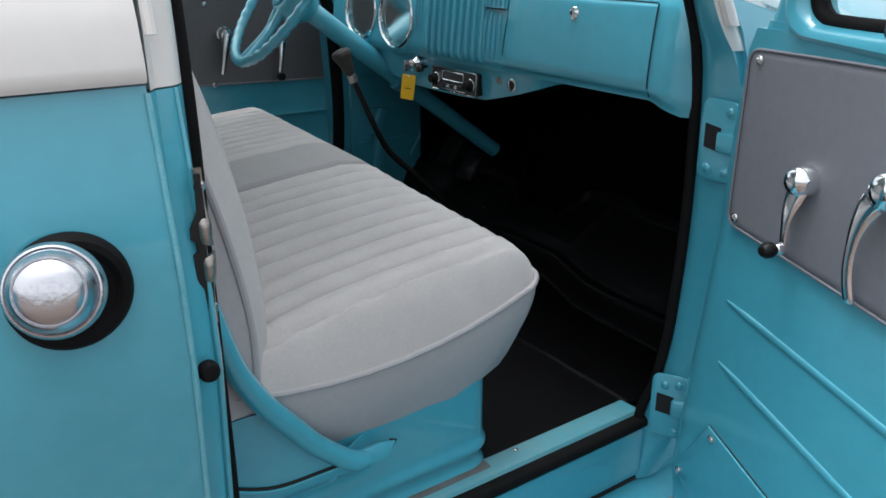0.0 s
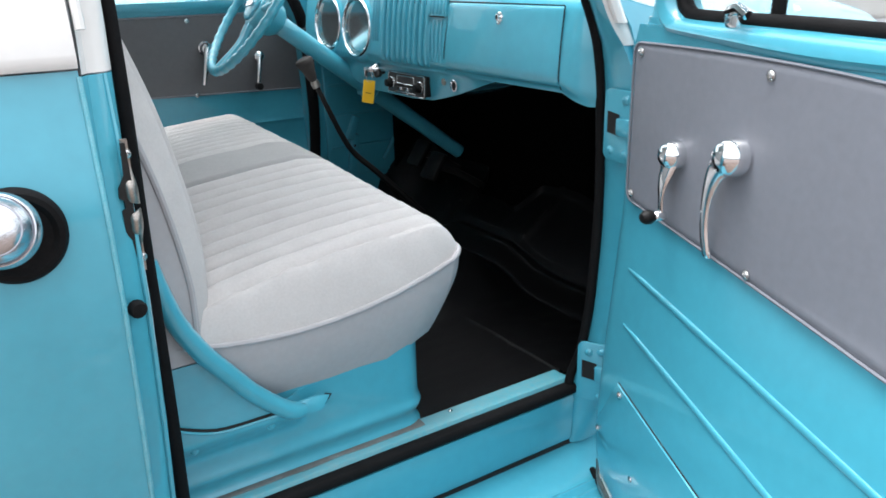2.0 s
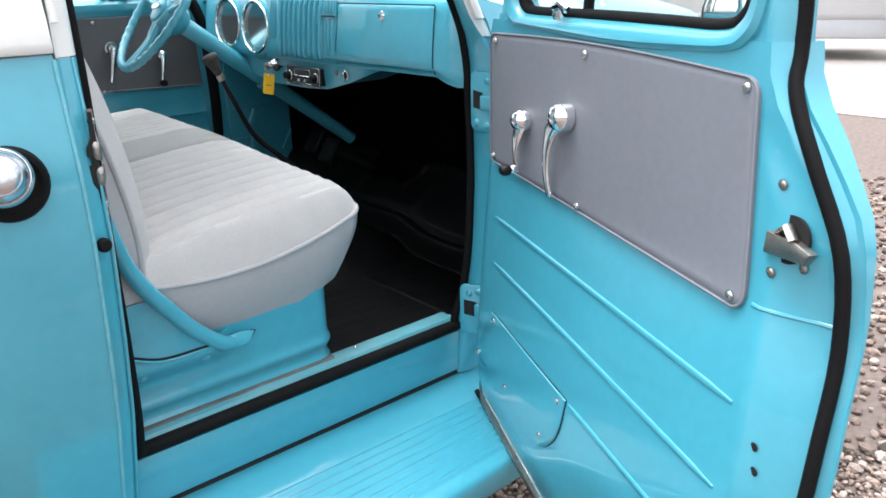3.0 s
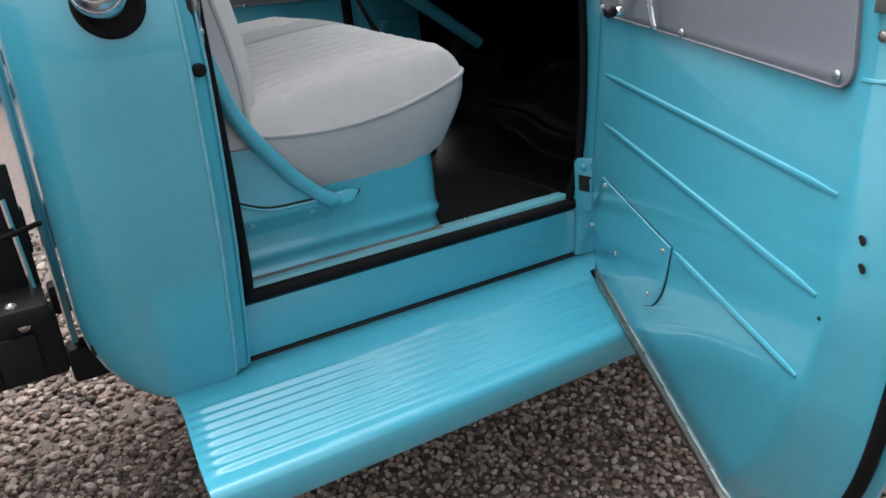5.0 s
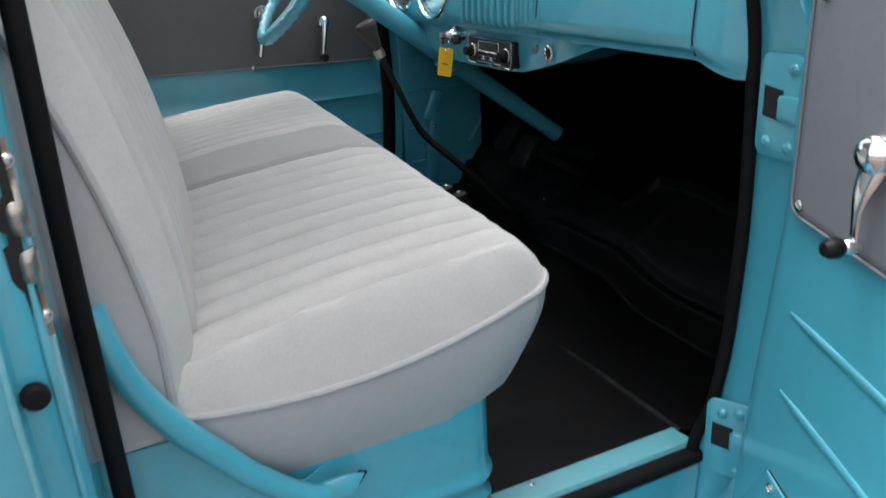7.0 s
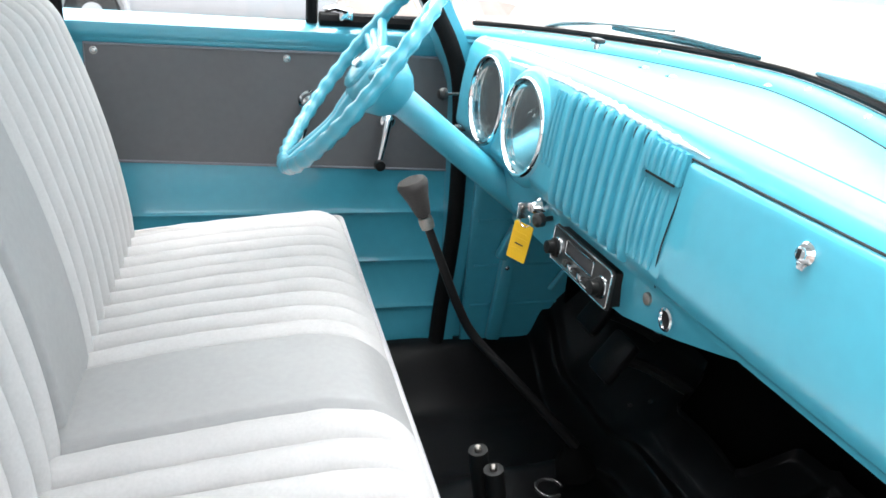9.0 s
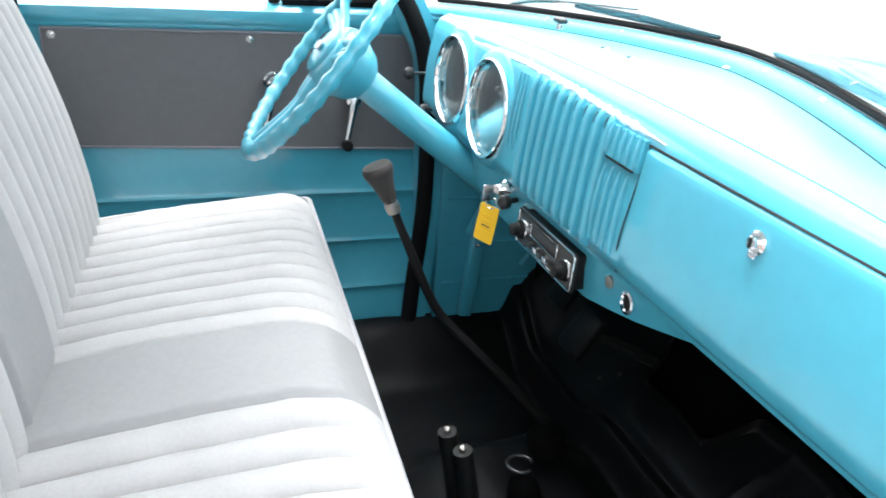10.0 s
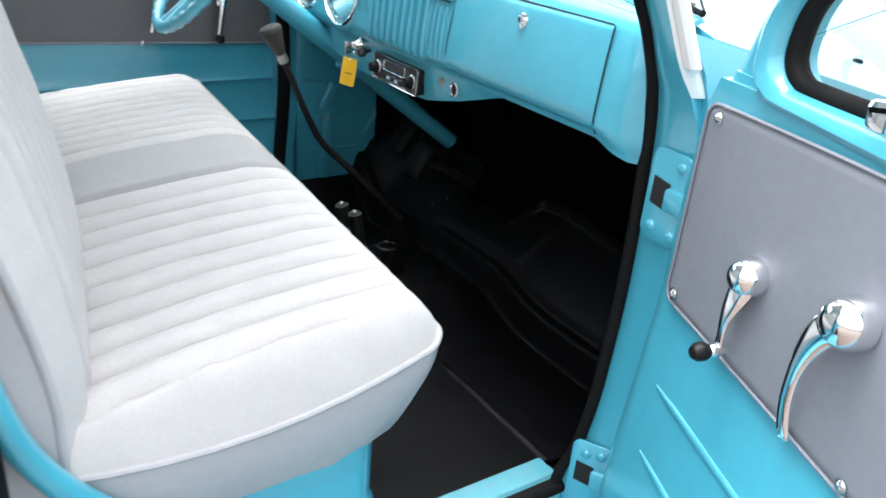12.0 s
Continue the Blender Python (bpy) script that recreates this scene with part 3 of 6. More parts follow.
    # floor with its rubber mat
    def floor(x, y):
        # flat pan, a rolled step, the sloping toe board, and the flat-topped tunnel between the foot wells
        toe = 0.613 + 0.066 * smooth(1.122, 1.162, x) + 0.98 * max(0, x - 1.162) - 0.010 * math.exp(-((x - 1.176) / 0.009) ** 2) + 0.006 * math.exp(-((x - 1.150) / 0.010) ** 2)
        flank = smooth(0.585, 0.745, y) * smooth(1.10, 0.97, y)
        z = toe + flank * (0.095 * smooth(0.62, 0.92, x) + 0.010 * smooth(0.95, 1.05, x)) * (1 - 0.62 * smooth(1.02, 1.14, x)) * smooth(1.34, 1.17, x)
        z += 0.009 * math.exp(-((y - 0.695 + 0.10 * (x - 1.2)) / 0.010) ** 2) * smooth(1.165, 1.20, x)
        z += (0.004 * math.exp(-((x - 0.902) / 0.006) ** 2) - 0.005 * smooth(0.902, 0.910, x)) * smooth(0.60, 0.50, y)
        z += 0.0035 * noise.noise(V(x * 8, y * 8, 0)) + 0.0015 * noise.noise(V(x * 24, y * 24, 3))
        return V(x, y, z + smooth(1.30, 1.46, y) * 0.10)
    def mat_top(y):
        return 1.332 - 0.082 * smooth(0.76, 0.80, y) * smooth(1.04, 0.99, y) + 0.010 * noise.noise(V(y * 7, 2, 0))
    fx, fy = lin(0.30, 0.88, 16) + lin(0.885, 0.925, 14) + lin(0.94, 1.10, 18) + lin(1.105, 1.20, 40) + lin(1.206, 1.332, 26), lin(0.207, 1.47, 150)
    reach = lambda x, y: x if x < 1.2 else 1.2 + (x - 1.2) * (mat_top(y) - 1.2) / 0.132
    mat = lambda x, y: floor(reach(x, y), y) + V(-0.010, 0, 0.014) * smooth(1.318, 1.332, x)
    toe = [(1.16, 0.600), (1.37, 0.80), (1.42, 0.92)]
    # toe board in near-black, standing in for the dark beyond the mat
    part("toe_board", shell([[V(x, y, z) for x, z in toe] for y in (0.18, 1.43)], [[V(x + 0.01, y, z - 0.01) for x, z in toe] for y in (0.18, 1.43)]), FOOTWELL_SHADE, c)
    part("floor_mat", shell(table(mat, fx, fy), table(lambda k, y: mat(k, y) - V(0, 0, 0.006), fx, fy)), BLACK_MAT, c, "black ribbed rubber floor mat")
    part("floor_pan", span((-0.26, 0.17, 0.565), (1.13, 1.43, 0.590), 0), CHASSIS, c)
    # firewall and side sheets, blackened so the depth under the dash reads as shade
    part("firewall", span((1.40, 0.15, 0.70), (1.46, 1.45, 1.335), 0), FOOTWELL_SHADE, c, "firewall coloured near-black for the footwell's shade")
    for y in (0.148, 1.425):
        part("kick_panel_shade", span((1.0 if y < 1 else 1.20, y, 0.62), (1.42, y + 0.012, 1.26), 0, 0.002), FOOTWELL_SHADE, c)
    part("kick_panel", span((0.955, 1.452, 0.66), (1.24, 1.466, 1.28), 0, 0.004), TEAL, c)
    for z in (0.80, 0.90, 1.01, 1.11):
        part("kick_panel_rib", tube([V(0.97, 1.452, z), V(1.20, 1.452, z)], 0.004, 8), TEAL, c)
    part("kick_strut", rbox((0.034, 0.024, 0.225), pose(1.036, 1.434, 0.832, ry=5), 0.007), TEAL, c)
    part("strut_bracket", rbox((0.030, 0.022, 0.085), pose(1.040, 1.430, 0.965, ry=24), 0.007), TEAL, c)
    screw(c, (1.040, 1.422, 0.905), (0, -1, 0), size=0.6)
    part("kick_panel_lip", tube([V(1.235, 1.440, 0.99), V(1.20, 1.438, 0.90), V(1.16, 1.436, 0.84)], 0.007, 8), TEAL, c)
    # seat riser
    def riser(s, z):
        # the near face, the rounded front corner and the front face
        o = 0.002 * smooth(0.69, 0.67, z) + 0.004 * math.exp(-((z - 0.664) / 0.009) ** 2) - 0.005 * smooth(0.658, 0.640, z) + 0.006 * smooth(0.634, 0.620, z)
        r = 0.05
        if s < 0.5:
            return V(-0.10 + (0.595 * s / 0.5), 0.200 - o, z)
        if s < 0.8:
            a = (s - 0.5) / 0.3 * math.pi / 2
            return V(0.495 + (r + o) * math.sin(a), 0.250 - (r + o) * math.cos(a), z)
        return V(0.545 + o, 0.25 + (s - 0.8) / 0.2 * 1.13, z)
    rs, rz = lin(0, 0.5, 12) + lin(0.53, 0.8, 9) + lin(0.84, 1, 6), [0.616, 0.621, 0.626, 0.631, 0.636, 0.641, 0.646, 0.650, 0.654, 0.658, 0.661, 0.664, 0.667, 0.671, 0.676, 0.682, 0.69, 0.70, 0.72, 0.76, 0.80]
    part("seat_riser", shell(table(riser, rs, rz), table(lambda s, z: riser(s, z) + V(-0.01, 0.01, 0), rs, rz)), TEAL, c, "turquoise painted steel seat base")
    def sp2(x, z):
        y = 0.1655 - 0.004 * smooth(0.80, 0.76, z)
        return V(x, y + (0.1992 - y) * max(smooth(0.760, 0.705, z), smooth(0.215, 0.290, x)), z)
    px_ = lin(-0.08, 0.20, 9) + lin(0.215, 0.295, 9)
    pz_ = lambda x: [0.70, 0.708, 0.716, 0.724, 0.732, 0.74, 0.748, 0.755, 0.762, 0.77, 0.78, 0.82, 0.86, 0.885, 0.893, 0.896]
    cut = lambda x, z: z - 0.12 * smooth(0.12, 0.26, x) * max(0, z - 0.745) / 0.151
    part("seat_side_plate", shell([[sp2(x, cut(x, z)) for z in pz_(x)] for x in px_], [[sp2(x, cut(x, z)) + V(0, 0.003, 0) for z in pz_(x)] for x in px_]), TEAL, c)
    lipl = spline([V(0.03, 0.163, 0.815), V(0.055, 0.162, 0.795), V(0.12, 0.1615, 0.768), V(0.20, 0.1615, 0.764), V(0.245, 0.1615, 0.764)], 6)
    part("riser_lip", tube(lipl, 0.0035, 8), TEAL, c)
    # thin black strip drawn along the lip as its shadow line
    part("riser_lip_shadow", tube([p + V(0, -0.0005, 0.005) for p in lipl], 0.0025, 6), HOLE_SHADE, c)
    bar = spline([V(0.050, 0.150, 1.08), V(0.060, 0.142, 1.035), V(0.080, 0.148, 0.975), V(0.112, 0.152, 0.917), V(0.150, 0.158, 0.866), V(0.19, 0.163, 0.815), V(0.243, 0.167, 0.766), V(0.275, 0.170, 0.752)], 6)
    part("brace_tube", tube(bar, [0.016] * (len(bar) - 4) + [0.0155, 0.0145, 0.013, 0.012], 14), TEAL, c, "curved turquoise painted brace tube")
    part("brace_foot", slab([(-0.035, -0.012), (0.022, -0.013), (0.040, 0.010), (0.015, 0.016), (-0.035, 0.014)], axes(V(0.287, 0.176, 0.752), (0, -1, 0.25), (1, 0, 0)), 0.006), TEAL, c)
    # black plate that draws the shadow round the brace foot
    part("brace_foot_shadow", slab([(-0.006, -0.012), (0.022, -0.015), (0.046, 0.008), (0.036, 0.012)], axes(V(0.287, 0.180, 0.752), (0, -1, 0.25), (1, 0, 0)), 0.004, 0), HOLE_SHADE, c)
    for p in ((0.083, 0.1735, 0.742), (0.215, 0.1735, 0.742)):
        screw(c, V(*p), (0, -1, 0), BOLT_TEAL, "bolt", 0.7)
    # hinges in the pillar: plate, slot, arm and bolts
    for z0, hh, holes in ((1.185, 0.135, ((0.020, 0.050), (0.022, -0.05), (-0.016, -0.048))), (0.655, 0.135, ((0.014, 0.05), (-0.012, 0.045), (0.014, -0.055)))):
        a, b = seal_point(z0), out_point(z0)
        nrm = (b - a).cross(V(0, 0, 1)).normalized()
        if nrm.x > 0:
            nrm = -nrm
        o = a.lerp(b, 0.60) + nrm * 0.012
        m = axes(o, nrm, V(0, -1, 0))
        flip = -1 if (m @ V(1, 0, 0)).y > o.y else 1
        h = part("hinge_plate", slab(rounded(0.074, hh, 0.016), m, 0.004), TEAL, c)
        part("hinge_slot", slab([(x * flip, y) for x, y in ((-0.026, -0.018), (0.006, -0.022), (0.006, 0.018), (-0.026, 0.022))], m @ Matrix.Translation((0.0, 0.004, 0.0045)), 0.001, 0), HOLE_SHADE, h)
        part("hinge_arm", rbox((0.036, 0.034, 0.016), m @ Matrix.Translation((0.020 * flip, 0.000, 0.004)), 0.005), TEAL, h)
        for hx, hz in holes:
            screw(h, m @ V(hx * flip, hz, 0.004), nrm, BOLT_TEAL, "bolt", 0.8)
    return c


def running_board():
    prof = [(0.172, 0.452), (0.16, 0.4585), (0.12, 0.4575), (0.08, 0.4545), (0.06, 0.451)]
    y = 0.055
    for k in range(8):
        for j in range(8):
            prof.append((y - 0.0275 * (k + j / 8), 0.4490 - 0.0019 * (k + j / 8) + 0.0075 * (0.5 - 0.5 * math.cos(2 * math.pi * j / 8)) ** 1.0))
    prof += [(-0.168, 0.4335), (-0.182, 0.4335), (-0.194, 0.431), (-0.202, 0.425), (-0.206, 0.415), (-0.207, 0.40), (-0.207, 0.375)]

    def p(x, i, dz=0):
        yy, z = prof[i]
        drop = min(1.2, max(0, (x + 0.14) / 0.8))
        k = 1 - 0.185 * drop
        if yy < 0.06:
            yy = 0.06 + (yy - 0.06) * k
        flat = smooth(-0.142, -0.10, x)
        if 4 < i < 69:
            z0 = 0.4525 - 0.0019 * (i - 5) / 8
            z = z0 + (z - z0) * flat
        z -= 0.040 * drop * (0.172 - yy) / 0.38
        return V(x - 0.02 * smooth(0.1, -0.2, yy) * (1 - smooth(-0.14, 0, x)), yy, z + dz)
    xs = [-0.142, -0.136, -0.128, -0.118, -0.108, -0.10] + lin(-0.08, 1.25, 24)
    ix = range(len(prof))
    ob = part("running_board", shell(table(p, xs, ix), table(lambda x, i: p(x, i, -0.012) + V(0, 0.006 if i > 68 else 0, 0), xs, ix)), TEAL)
    tagged(ob, "turquoise painted ribbed steel running board beside the cab", "running board")


def chassis():
    t = thing("chassis_frame", (-0.6, YC, GROUND), "black painted truck chassis frame behind the cab", "chassis")
    for y in (0.30, 1.23):
        part("frame_rail", span((-2.6, y, 0.49), (-0.30, y + 0.07, 0.635), 0, 0.012), CHASSIS, t)
        part("frame_rail", span((-0.298, y + (0.22 if y < 1 else -0.22), 0.36), (1.9, y + 0.07 + (0.22 if y < 1 else -0.22), 0.45), 0, 0.012), CHASSIS, t)
    part("cross_member", span((-0.46, 0.372, 0.52), (-0.38, 1.228, 0.60), 0, 0.01), CHASSIS, t)
    part("bracket", span((-0.40, 0.23, 0.637), (-0.31, 0.42, 0.672), 0, 0.006), CHASSIS, t)
    part("bracket_plate", span((-0.42, 0.285, 0.50), (-0.345, 0.298, 0.60), 0, 0.004), CHASSIS, t)
    part("rod", tube([V(-0.325, 0.34, 0.665), V(-0.335, 0.34, 0.86)], 0.006, 8), CHROME, t)
    part("hose", tube(spline([V(-0.28, 0.34, 0.80), V(-0.36, 0.32, 0.79), V(-0.47, 0.34, 0.785)], 6), 0.006, 8), RUBBER, t)
    part("splash_plate", span((-0.60, 0.365, 0.64), (-0.31, 0.377, 0.92), 0, 0.004), CHASSIS, t)
    part("brake_pipe", tube(spline([V(-0.45, 0.352, 0.90), V(-0.445, 0.350, 0.80), V(-0.42, 0.352, 0.72), V(-0.43, 0.350, 0.66)], 5), 0.004, 6), STEEL, t)
    part("bed_mount", span((-0.60, 0.42, 0.67), (-0.40, 0.80, 0.78), 0, 0.006), CHASSIS, t)
    for p in ((-0.36, 0.298, 0.615), (-0.395, 0.298, 0.52), (-0.55, 0.298, 0.60), (-0.37, 0.25, 0.674)):
        screw(t, V(*p), (0, -1, 0), name="bolt", size=1.3)
    b = thing("truck_bed", (-1.5, YC, GROUND), "turquoise painted pickup bed behind the cab", "truck bed")
    part("front_panel", span((-0.635, 0.10, 0.82), (-0.62, 1.50, 1.24), 0, 0.004), TEAL, b)
    part("side_wall", span((-2.5, 0.12, 0.80), (-0.638, 0.14, 1.22), 0, 0.004), TEAL, b)
    part("side_wall", span((-2.5, 1.46, 0.80), (-0.638, 1.48, 1.22), 0, 0.004), TEAL, b)
    part("bed_floor", span((-2.5, 0.142, 0.66), (-0.638, 1.458, 0.69), 0, 0.004), CHASSIS, b)
    part("bed_rail", tube([V(-2.5, 0.125, 1.225), V(-0.64, 0.125, 1.225)], 0.022, 10), TEAL, b)
    part("bed_rail", tube([V(-2.5, 1.475, 1.225), V(-0.64, 1.475, 1.225)], 0.022, 10), TEAL, b)
    for y in (0.20, 1.40):
        w = part("rear_wheel", lathe([(0.20, -0.09), (0.34, -0.09), (0.365, -0.06), (0.37, 0), (0.365, 0.06), (0.34, 0.09), (0.20, 0.09)], axes(V(-1.45, y, GROUND + 0.37), (0, 1, 0)), 32), TYRE, t)
        part("hub", lathe([(0.20, -0.05), (0.06, -0.08), (0, -0.085), (0, 0.05), (0.2, 0.05)], axes(V(-1.45, y, GROUND + 0.37), (0, 1, 0)), 24), WHITE, w)


# ---- bench seat ----
SEAT_Y0, SEAT_Y1 = 0.168, 1.432


def pleat(y, back=False):
    """The quilted channels across the seat: how far the cloth sinks at y, and whether it is the plain middle band."""
    d = abs(y - (0.802 if back else 0.772))
    if d < 0.085:
        return -0.011 * smooth(0.073, 0.085, d), 1
    k = (d - 0.085) / 0.0480
    if k < (10.5 if back else 10.25):
        return -0.023 * (1 - abs(math.sin(math.pi * k)) ** 0.42) * (0.48 + 0.52 * smooth(0, 0.5, k)), 0
    return 0.0, 0


def bench_seat():
    t = thing("bench_seat", (0.3, YC, 0.79), "pale grey quilted bench seat with a darker middle band", "seat")

    def front_x(y):
        e = min(y - SEAT_Y0, SEAT_Y1 - y)
        r = 0.036
        return 0.637 + 0.027 * (y - YC) - (r - math.sqrt(max(0, r * r - (r - e) ** 2)) if e < r else 0)

    def piping_z(x, y):
        return 0.901 + 0.60 * (x - 0.28) ** 2 + 0.0437 * (y - SEAT_Y0)

    def top(k, y):
        x = 0.03 + (front_x(y) - 0.03) * k
        e = min((y - SEAT_Y0), (SEAT_Y1 - y))
        ef = front_x(y) - x
        fall = min(1, ((1 - min(1, e / (0.046 if y < YC else 0.095))) ** 3 + (1 - min(1, ef / 0.070)) ** 3) ** (1 / 3))
        full = 0.9764 + 0.1435 * (x - 0.14) + 0.031 * (y - SEAT_Y0) - 0.0034 * smooth(0.2, 0.6, x) + 0.012 * math.sin(math.pi * min(1, max(0, x / 0.6)))
        full += 0.028 * math.sin(math.pi * (y - SEAT_Y0) / (SEAT_Y1 - SEAT_Y0)) ** 2 * smooth(0.0, 0.13, ef)
        z = piping_z(x, y) + (full - piping_z(x, y)) * (1 - fall ** 2.2) ** 0.78
        z += pleat(y + 0.004 * math.sin(x * 9 + y * 5) * smooth(0.11, 0.2, abs(y - 0.772)))[0] * smooth(0.0, 0.085, ef) * smooth(0.0, 0.03, e)
        z += 0.009 * max(0, noise.noise(V((x + y) * 18, (x - y) * 55, 4))) * smooth(0.085, 0.03, e) * smooth(0.02, 0.10, x) * smooth(0.5, 0.3, x) * smooth(0, 0.02, e)
        z += 0.0022 * noise.noise(V(x * 7, y * 7, 2)) + 0.0012 * noise.noise(V(x * 30, y * 16, 5)) * (1.6 if e < 0.15 else 1)
        return V(x, y, z)
    ys = sorted(set([SEAT_Y0 + 0.0005 + 0.082 * (1 - math.cos(a)) for a in lin(0, math.pi / 2, 26)] + [SEAT_Y1 - 0.0005 - 0.082 * (1 - math.cos(a)) for a in lin(0, math.pi / 2, 12)] + lin(0.25, 1.35, 430)))
    ks = lin(0, 0.8, 34) + [0.84, 0.87, 0.90, 0.925, 0.95, 0.965, 0.98, 0.99, 1.0]
    bm = bmesh.new()
    mid = [pleat((ys[j] + ys[j + 1]) / 2)[1] for j in range(len(ys) - 1)]
    quads(bm, table(top, ks, ys), pick=lambda i, j: mid[j])
    part("cushion_top", bm, [FABRIC, STRIPE], t, "quilted pale grey cloth with a smooth grey vinyl band")
    # skirt round the near end, the front and the far end
    rim = [V(0.03 + (front_x(ys[0]) - 0.03) * k, ys[0], 0) for k in lin(0, 1, 10)[:-1]] + [V(front_x(y), y, 0) for y in ys] + [V(0.03 + (front_x(ys[-1]) - 0.03) * k, ys[-1], 0) for k in lin(1, 0, 10)[1:]]

    def skirt(p, k):
        z1, z0 = piping_z(p.x, p.y), 0.772 + 0.012 * smooth(0.42, 0.56, p.x) + 0.05 * smooth(0.555, 0.62, p.x) + 0.004 * noise.noise(V(p.x * 14, p.y * 14, 1))
        inn = 0.036 * k ** 1.3 - 0.005 * math.sin(k * math.pi) + 0.0025 * noise.noise(V(p.x * 18, p.y * 18, k * 2))
        q = p.copy()
        q.x -= inn * (1.0 if p.x > 0.5 else 0.2) * (1 if p.x > 0.45 else 0.3)
        q.y += inn * (1 if p.y < YC else -1) * (1 if min(p.y - SEAT_Y0, SEAT_Y1 - p.y) < 0.08 else 0)
        q.z = z1 + (z0 - z1) * k
        return q
    bm = bmesh.new()
    quads(bm, table(skirt, rim, lin(0, 1, 10)))
    part("cushion_skirt", bm, SKIRT, t, "smooth pale grey vinyl cushion side")
    part("piping", tube([p + V(0, 0, piping_z(p.x, p.y) + 0.001) for p in rim], 0.0052, 8), SKIRT, t)
    bm = bmesh.new()
    quads(bm, [[V(min(p.x, 0.545) - 0.03, min(max(p.y, 0.215), 1.385), 0.80) for p in rim], [V(0.0, min(max(p.y, 0.215), 1.385), 0.80) for p in rim]])
    part("cushion_base", bm, SKIRT, t)

    # backrest
    BZ0, BZ1 = 0.90, 1.50
    plan = spline([(0.168, 0.148, 0), (0.41, 0.190, 0), (0.60, 0.221, 0), (0.80, 0.234, 0), (1.0, 0.245, 0), (1.2, 0.257, 0), (1.432, 0.268, 0)], 8)
    BACK_Y, BACK_X = [p.x for p in plan], [p.y for p in plan]

    def back_x(y, z):
        k = (z - BZ0) / (BZ1 - BZ0)
        e = min(y - SEAT_Y0, SEAT_Y1 - y)
        base = interp(y, BACK_Y, BACK_X) - 0.175 * max(0.0, k - 0.18) ** 1.75 - 0.006 * smooth(0.2, 0.0, k)
        round_ = (0.030 + 0.03 * k) * (1 - min(1, e / 0.085)) ** 2.2 + 0.10 * max(0, (k - 0.86) / 0.14) ** 2.2
        return base - round_ + pleat(y, True)[0] * 1.2 * smooth(0.0, 0.05, e) * (1 - smooth(0.9, 1.0, k)) + 0.0015 * noise.noise(V(y * 8, z * 8, 7))

    def back_face(z, y):
        return V(back_x(y, z), y, z)
    zs = lin(BZ0, 1.40, 18) + lin(1.415, BZ1, 10)
    bm = bmesh.new()
    mid_back = [pleat((ys[j] + ys[j + 1]) / 2, True)[1] for j in range(len(ys) - 1)]
    quads(bm, table(back_face, zs, ys), pick=lambda i, j: mid_back[j])
    part("backrest_front", bm, [FABRIC, STRIPE], t, "quilted pale grey cloth with a smooth grey vinyl band")
    for y, s in ((ys[0], 1), (ys[-1], -1)):
        f = lambda z, k: V(back_x(y, z) + (-0.10 - 0.06 * (z - BZ0) - back_x(y, z)) * k, y + s * (0.006 * k - 0.012 * math.sin(k * 3.14)), z)
        bm = bmesh.new()
        quads(bm, table(f, zs, lin(0, 1, 6)))
        part("backrest_side", bm, SKIRT, t, "smooth grey vinyl backrest side")
        part("piping", tube([V(back_x(y, z), y, z) for z in zs], 0.0055, 8), SKIRT, t)
    bm = bmesh.new()
    quads(bm, table(lambda y, k: V(back_x(y, BZ1) + (-0.136 - back_x(y, BZ1)) * k, y, BZ1 + 0.012 * math.sin(k * 3.14)), ys[::8] + [ys[-1]], lin(0, 1, 6)))
    quads(bm, table(lambda y, k: V(-0.136 + 0.036 * k, y, BZ1 - 0.6 * k), ys[::8] + [ys[-1]], lin(0, 1, 3)))
    part("backrest_shell", bm, SKIRT, t)


# ---- dashboard ----
def dash_x(y, z):
    e = min(y - 0.122, 1.435 - y)
    h = min(0.0319, max(0.0, z - 1.400))
    roll = (0.032 - math.sqrt(0.032 ** 2 - h * h)) * (1 - 0.45 * smooth(0.40, 0.62, abs(y - YC)))
    return 0.872 + 0.06 * (z - 1.24) + 0.40 * max(0, z - 1.28) ** 2 + 0.040 * max(0, (0.06 - e) / 0.06) ** 2 + roll + 0.012 * smooth(1.255, 1.232, z)


